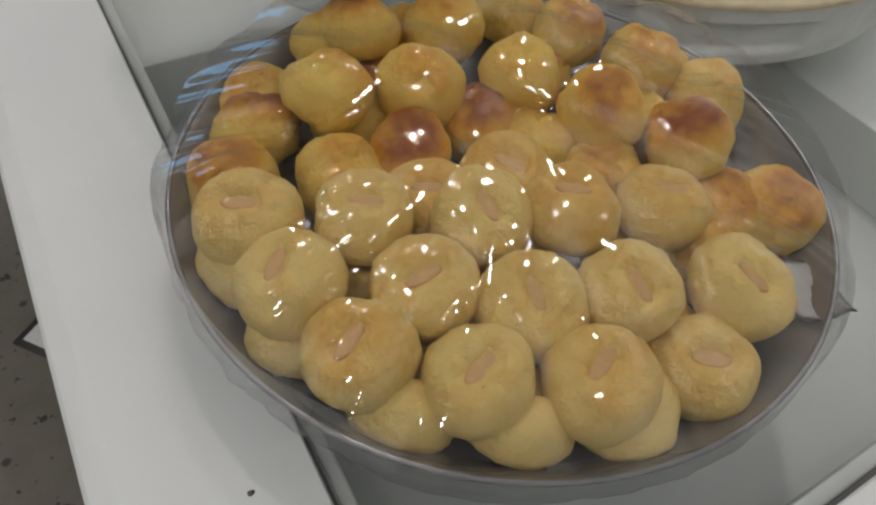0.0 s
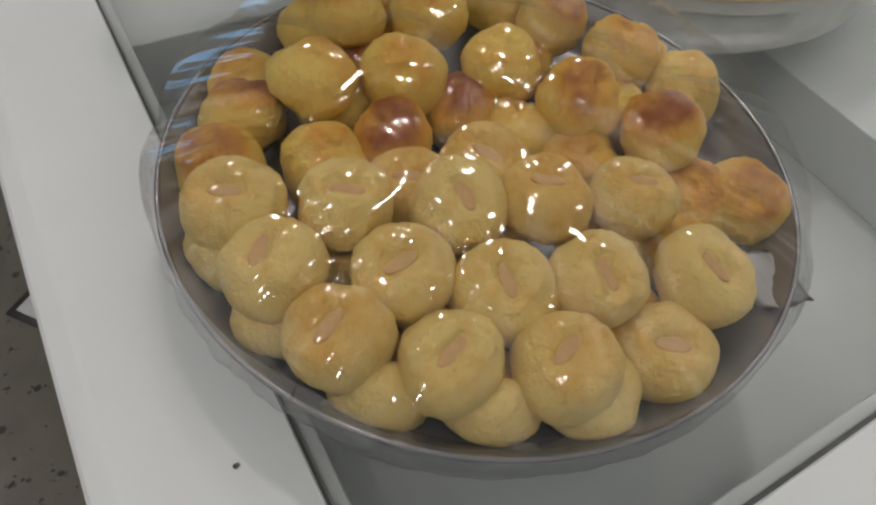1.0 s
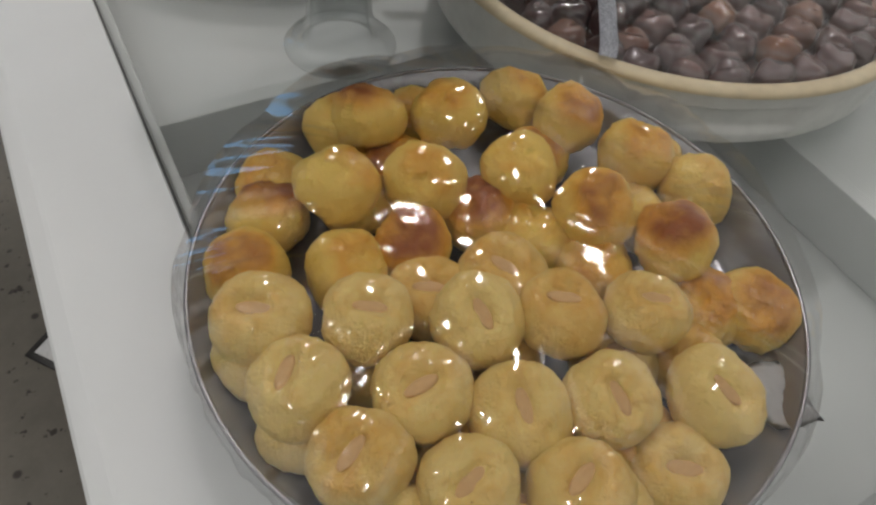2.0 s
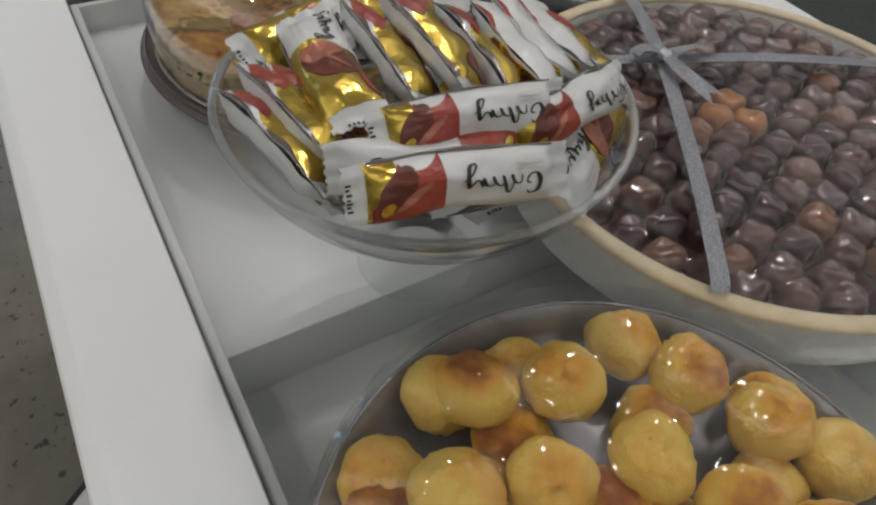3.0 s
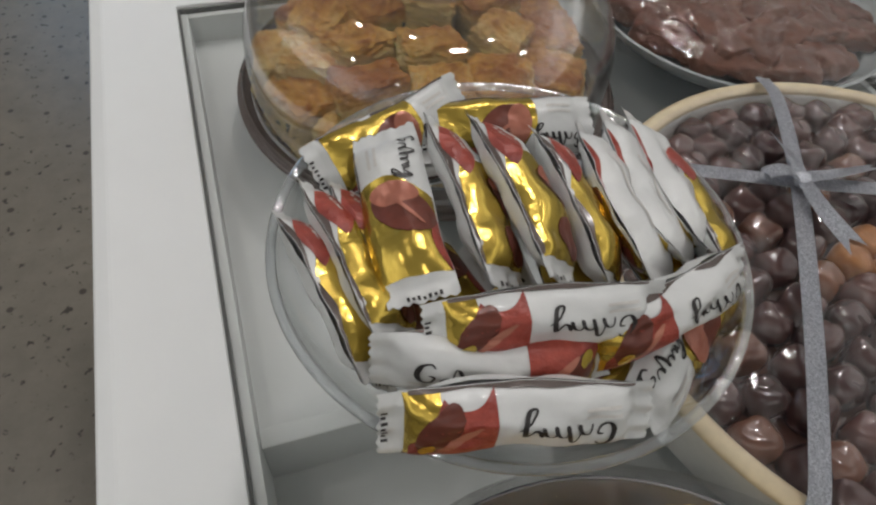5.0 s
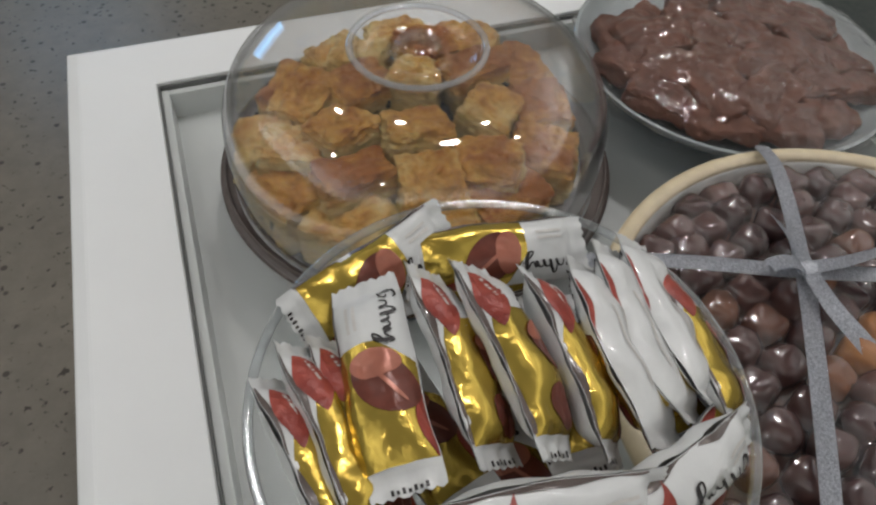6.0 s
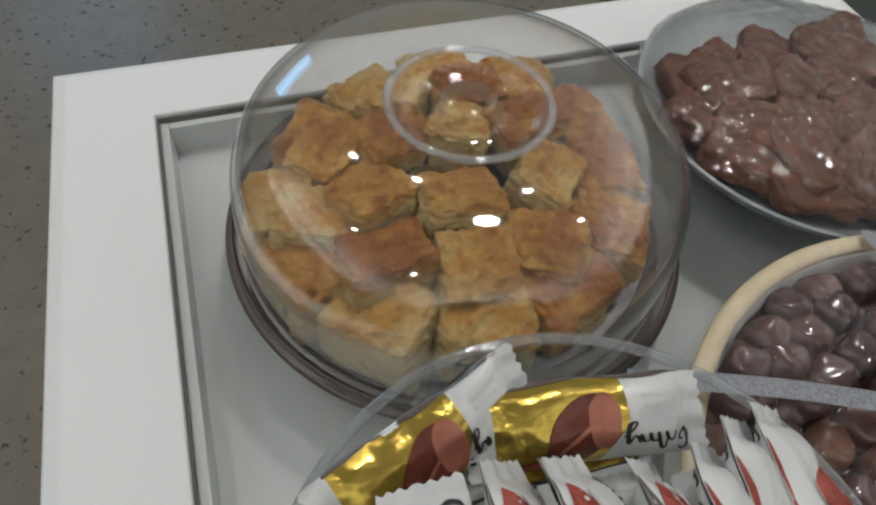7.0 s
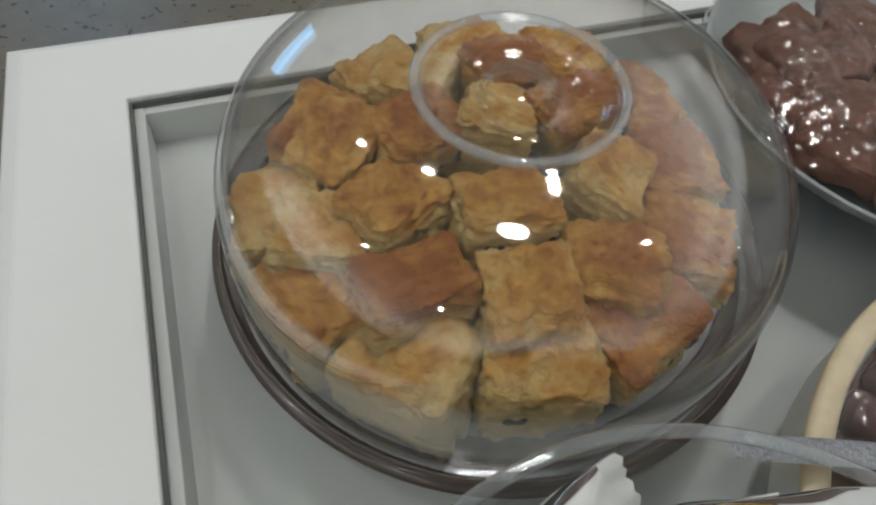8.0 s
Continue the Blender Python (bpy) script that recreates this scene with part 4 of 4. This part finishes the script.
def build_chocolates():
    rnd = random.Random(11)
    kinds = [part("chocolate", choc_mesh(s), CHOC) for s in range(5)]
    gold = part("chocolate", choc_mesh(9), FOIL_ORANGE)
    used, n, first = [False] * 5, 0, True
    step = 0.0262
    spots = [(0.1535 * math.cos(2 * math.pi * k / 37), 0.1535 * math.sin(2 * math.pi * k / 37)) for k in range(37)]
    for j in range(-7, 8):
        for i in range(-8, 9):
            x, y = (i + 0.5 * (j % 2)) * step, j * step * 0.88
            x, y = x * math.cos(0.35) - y * math.sin(0.35), x * math.sin(0.35) + y * math.cos(0.35)
            r = math.hypot(x, y)
            if r > 0.1415:
                continue
            spots.append((x, y))
    for x, y in spots:
        r = math.hypot(x, y)
        z = 0.0255 + 0.006 * (1 - (r / 0.156) ** 2) + rnd.uniform(-0.001, 0.0015)
        x, y = x + rnd.uniform(-0.002, 0.002), y + rnd.uniform(-0.002, 0.002)
        NUGGETS.append((x, y, z + 0.019))
        m = pose(CX + x, CY + y, z, rnd.uniform(-8, 8), rnd.uniform(-8, 8), 20 + rnd.uniform(-30, 30))
        orange = any(math.hypot(CX + x - ox, CY + y - oy) < 0.013 for ox, oy in ((0.385, -0.41), (0.36, -0.435), (0.40, -0.45)))
        if orange:
            ob = gold if first else copy_thing(gold, m)
            first = False
            tagged(ob, "small chocolate in crinkled orange foil", "chocolate", "chocolates in the round tray")
        else:
            k = n % 5
            ob = kinds[k] if not used[k] else copy_thing(kinds[k], m)
            used[k] = True
            n += 1
            tagged(ob, "squarish dark brown chocolate piece under cellophane", "chocolate", "chocolates in the round tray")
        ob.matrix_basis = m
    bm = lathe([(0.0, 0.030), (0.10, 0.0297), (0.150, 0.030), (0.160, 0.031), (0.1652, 0.030), (0.1655, 0.027), (0.1655, 0.0125), (0.0, 0.0125)], 72)
    ob = part("chocolate_bed", bm, CHOC)
    ob.location = (CX, CY, 0)
    tagged(ob, "lower layer of dark chocolates packed in the tray", "chocolate", kind="stuff")


def build_cellophane():
    """Cellophane drawn tight over the chocolates: it swells over each of them and wrinkles between."""
    tops = np.array(NUGGETS)
    t = thing("cellophane", (CX, CY, 0), "crinkled clear cellophane stretched over the chocolates", "cellophane")

    def shape(r, z, a):
        x, y = r * math.cos(a), r * math.sin(a)
        d2 = (tops[:, 0] - x) ** 2 + (tops[:, 1] - y) ** 2
        swell = float(np.max(np.exp(-d2 / 0.0105 ** 2)))
        pull = min(1, (0.1675 - r) * 45)
        base = 0.0462 + 0.0058 * (1 - (r / 0.168) ** 2.2)
        p = (x, y, 0)
        return r, base + pull * (0.0030 * (swell - 0.45) + 0.0008 * wob(p, 60, 3) + 0.0010 * max(0.0, 0.22 - abs(wob((x, y * 0.45, 0), 48, 5))))

    part("taut_sheet", lathe([(r, 0) for r in np.linspace(0, 0.1675, 84)], 320, shape), CELLO, t)
    part("rim_fold", lathe([(0.1676, 0.0463), (0.1705, 0.0470), (0.1735, 0.0472)], 220, lambda r, z, a: (r, z + 0.0004 * math.sin(a * 57 + 2 * math.sin(a * 9)) * (r > 0.168))), CELLO, t)


def strip(points, width, twist=0.0, fork=False, n=10):
    bm = bmesh.new()
    pts = curve_points(points, n)
    rows = []
    for i, p in enumerate(pts):
        d = (pts[min(i + 1, len(pts) - 1)] - pts[max(i - 1, 0)]).normalized()
        s = d.cross(Vector((0, 0, 1))).normalized()
        s = Matrix.Rotation(twist * i / len(pts), 3, d) @ s
        k = i / (len(pts) - 1)
        row = [bm.verts.new(p + s * width * (j / 4 - 0.5) + Vector((0, 0, 0.0004 * math.sin(j * 1.5)))) for j in range(5)]
        if fork and i == len(pts) - 1:
            for j, v in enumerate(row):
                v.co += d * width * (0.9 * abs(j / 2 - 1) - 0.3)
        rows.append(row)
    for a, b in zip(rows, rows[1:]):
        for j in range(4):
            bm.faces.new((a[j], a[j + 1], b[j + 1], b[j]))
    bmesh.ops.solidify(bm, geom=bm.faces[:], thickness=0.0004)
    return bm


def build_ribbon():
    kx, ky = 0.3580, -0.3760
    t = thing("ribbon", (kx, ky, 0.061), "silver glitter ribbon tied in a knot across the chocolates", "ribbon")

    def loc(x, y, z):
        return (x - kx, y - ky, z - 0.058)

    w = 0.0108
    part("band", strip([loc(0.2470, -0.5480, 0.0475), loc(0.256, -0.535, 0.0525), loc(0.30, -0.469, 0.0575), loc(kx, ky, 0.0605), loc(0.403, -0.2975, 0.054), loc(0.4155, -0.2645, 0.0475)], w), RIBBON, t)
    part("band", strip([loc(0.2225, -0.3130, 0.0475), loc(0.262, -0.3300, 0.054), loc(0.3006, -0.3480, 0.0585), loc(kx, ky, 0.0615), loc(0.43, -0.402, 0.0595), loc(0.50, -0.43, 0.0545), loc(0.5585, -0.4530, 0.0475)], w), RIBBON, t)
    part("tail", strip([loc(kx, ky, 0.0655), loc(0.3512, -0.4033, 0.0680), loc(0.3560, -0.4270, 0.0635)], w * 0.95, 0.5, True), RIBBON, t)
    part("tail", strip([loc(kx, ky, 0.0655), loc(0.3765, -0.3805, 0.0690), loc(0.4100, -0.3795, 0.0655)], w * 0.9, -0.6, True), RIBBON, t)
    part("tail", strip([loc(kx, ky, 0.0655), loc(0.3600, -0.3590, 0.0690), loc(0.3640, -0.3400, 0.0650)], w * 0.95, 0.7, True), RIBBON, t)
    part("loop", strip([loc(kx, ky, 0.0650), loc(0.3450, -0.3715, 0.0715), loc(0.3350, -0.3690, 0.0690), loc(0.3370, -0.3700, 0.0645), loc(0.3480, -0.3735, 0.0640), loc(kx, ky, 0.0650)], w * 0.9, 0.0), RIBBON, t)
    bm = bmesh.new()
    bmesh.ops.create_icosphere(bm, subdivisions=3, radius=0.0058)
    for v in bm.verts:
        v.co = Vector((v.co.x * 1.15, v.co.y, v.co.z * 0.75)) * (1 + 0.12 * wob(v.co, 300, 2))
        v.co.z += 0.006
    part("knot", bm, RIBBON, t)


build_choc_tray()
build_chocolates()
build_cellophane()
build_ribbon()

# ---- bowl of brownies ----
NX, NY, NR, NZ = 0.481, -0.140, 0.135, 0.036


def build_brownie_bowl():
    t = thing("shallow_bowl", (NX, NY, 0), "round grey shallow bowl with cocoa brownies", "bowl")
    prof = profile([(0.0, 0.008), (0.06, 0.008), (0.098, 0.013), (0.121, 0.024), (NR - 0.002, NZ - 0.0005), (NR, NZ), (NR + 0.0012, NZ - 0.001), (0.126, 0.022), (0.106, 0.009), (0.075, 0.0035), (0.068, 0.0005), (0.06, 0.0005), (0.058, 0.004), (0.0, 0.004)], 4)
    part("bowl_body", lathe(prof, 112), BOWL_GREY, t)


def brownie_mesh(seed, sx, sy, sz):
    bm = bmesh.new()
    box((-sx, -sy, -sz), (sx, sy, sz), 0.0, 1, bm)
    bmesh.ops.subdivide_edges(bm, edges=bm.edges[:], cuts=15, use_grid_fill=True)
    for v in bm.verts:
        p = Vector((v.co.x / sx, v.co.y / sy, v.co.z / sz))
        n = (abs(p.x) ** 6 + abs(p.y) ** 6 + abs(p.z) ** 4) ** (1 / 5.0)
        p /= max(n, 0.6) ** 0.8
        q = Vector((p.x * sx, p.y * sy, p.z * sz))
        v.co = q + p.normalized() * (0.007 * wob(q, 36, seed) + 0.003 * wob(q, 110, seed + 1) + 0.0012 * wob(q, 330, seed + 2))
    return bm


def build_brownies():
    rnd = random.Random(21)
    kinds = [part("brownie", brownie_mesh(60 + s, 0.030 + 0.003 * (s % 3), 0.021 + 0.003 * (s % 2), 0.0085), BROWNIE) for s in range(5)]
    spots = []
    for r, count, z in ((0.024, 4, 0.022), (0.060, 9, 0.024), (0.086, 13, 0.0315)):
        for k in range(count):
            a = 2 * math.pi * (k + 0.4 * (count % 3)) / count
            if r > 0.08 and 0.9 < a < 2.6:
                continue
            spots.append((r * math.cos(a), r * math.sin(a), z))
    for r, count, z in ((0.03, 4, 0.037), (0.064, 10, 0.0375)):
        for k in range(count):
            a = 2 * math.pi * (k + 0.3) / count
            if r > 0.05 and 1.0 < a < 2.4:
                continue
            spots.append((r * math.cos(a), r * math.sin(a), z))
    for k, (x, y, z) in enumerate(spots):
        m = pose(NX + x * 1.09, NY + y * 1.09, z, rnd.uniform(-9, 9), rnd.uniform(-9, 9), rnd.uniform(0, 360))
        ob = kinds[k] if k < 5 else copy_thing(kinds[k % 5], m)
        ob.matrix_basis = m
        tagged(ob, "flat cocoa-brown brownie slab with a crackled crust", "brownie", "brownies in the bowl")

    def shape(r, z, a):
        p = (r * math.cos(a), r * math.sin(a), 0)
        if z < 0:
            return r + 0.0012 * min(1, -z) * (math.sin(a * 19 + math.sin(a * 5)) + math.sin(a * 41)), NZ + 0.002 + 0.006 * z + 0.0016 * math.sin(a * 13)
        pull = min(1, (0.137 - r) * 25)
        x, y = p[0], p[1]
        crease = max(0.0, 0.20 - abs(wob((x * 0.5 + y * 0.3, y * 1.2, 0), 46, 4))) + 0.7 * max(0.0, 0.18 - abs(wob((x * 1.1, y * 0.35 - x * 0.2, 0), 80, 9)))
        return r, NZ + 0.002 + 0.020 * (1 - (r / 0.136) ** 3) + pull * (0.0018 * wob(p, 40, 8) + 0.0090 * crease)

    t = thing("cling_film", (NX, NY, 0), "clear wrinkled cling film over the brownie bowl", "cling film")
    part("stretched_sheet", lathe([(r, 0) for r in np.linspace(0, 0.1362, 80)], 260, shape), LOOSE, t)
    part("tucked_edge", lathe([(0.1362, 0), (0.1378, -0.3), (0.1390, -0.9), (0.1392, -1.6), (0.1365, -2.6)], 180, shape), LOOSE, t)


build_brownie_bowl()
build_brownies()


# ---- small things ----
def build_crumb(x, y, z, r, seed):
    bm = bmesh.new()
    bmesh.ops.create_icosphere(bm, subdivisions=2, radius=r)
    for v in bm.verts:
        v.co *= 1 + 0.5 * wob(v.co, 900, seed)
        v.co.z = max(v.co.z * 0.6, -r * 0.3)
    ob = part("crumb", bm, TRAY_DARK)
    ob.location = (x, y, z + r * 0.3)
    tagged(ob, "tiny dark crumb on the white table frame", "crumb")


build_crumb(-0.025, -0.707, 0.0, 0.0011, 1)


def build_card():
    t = thing("card", (-0.158, -0.25, FLOOR), "white card with a dark border lying on the floor", "card")
    part("card_sheet", box((-0.034, -0.034, 0.0), (0.034, 0.034, 0.003), 0.0004, 1), INK, t, "dark printed border")
    part("card_face", box((-0.026, -0.026, 0.0031), (0.026, 0.026, 0.0036)), PAPER, t)
    t.rotation_euler = (0, 0, radians(38))


build_card()


def build_rug():
    bm = box((0.85, -1.6, FLOOR), (2.7, 2.2, FLOOR + 0.012), 0.004, 2)
    ob = part("rug", bm, DARK_CLOTH)
    tagged(ob, "dark green-grey woven rug on the floor", "rug")


build_rug()
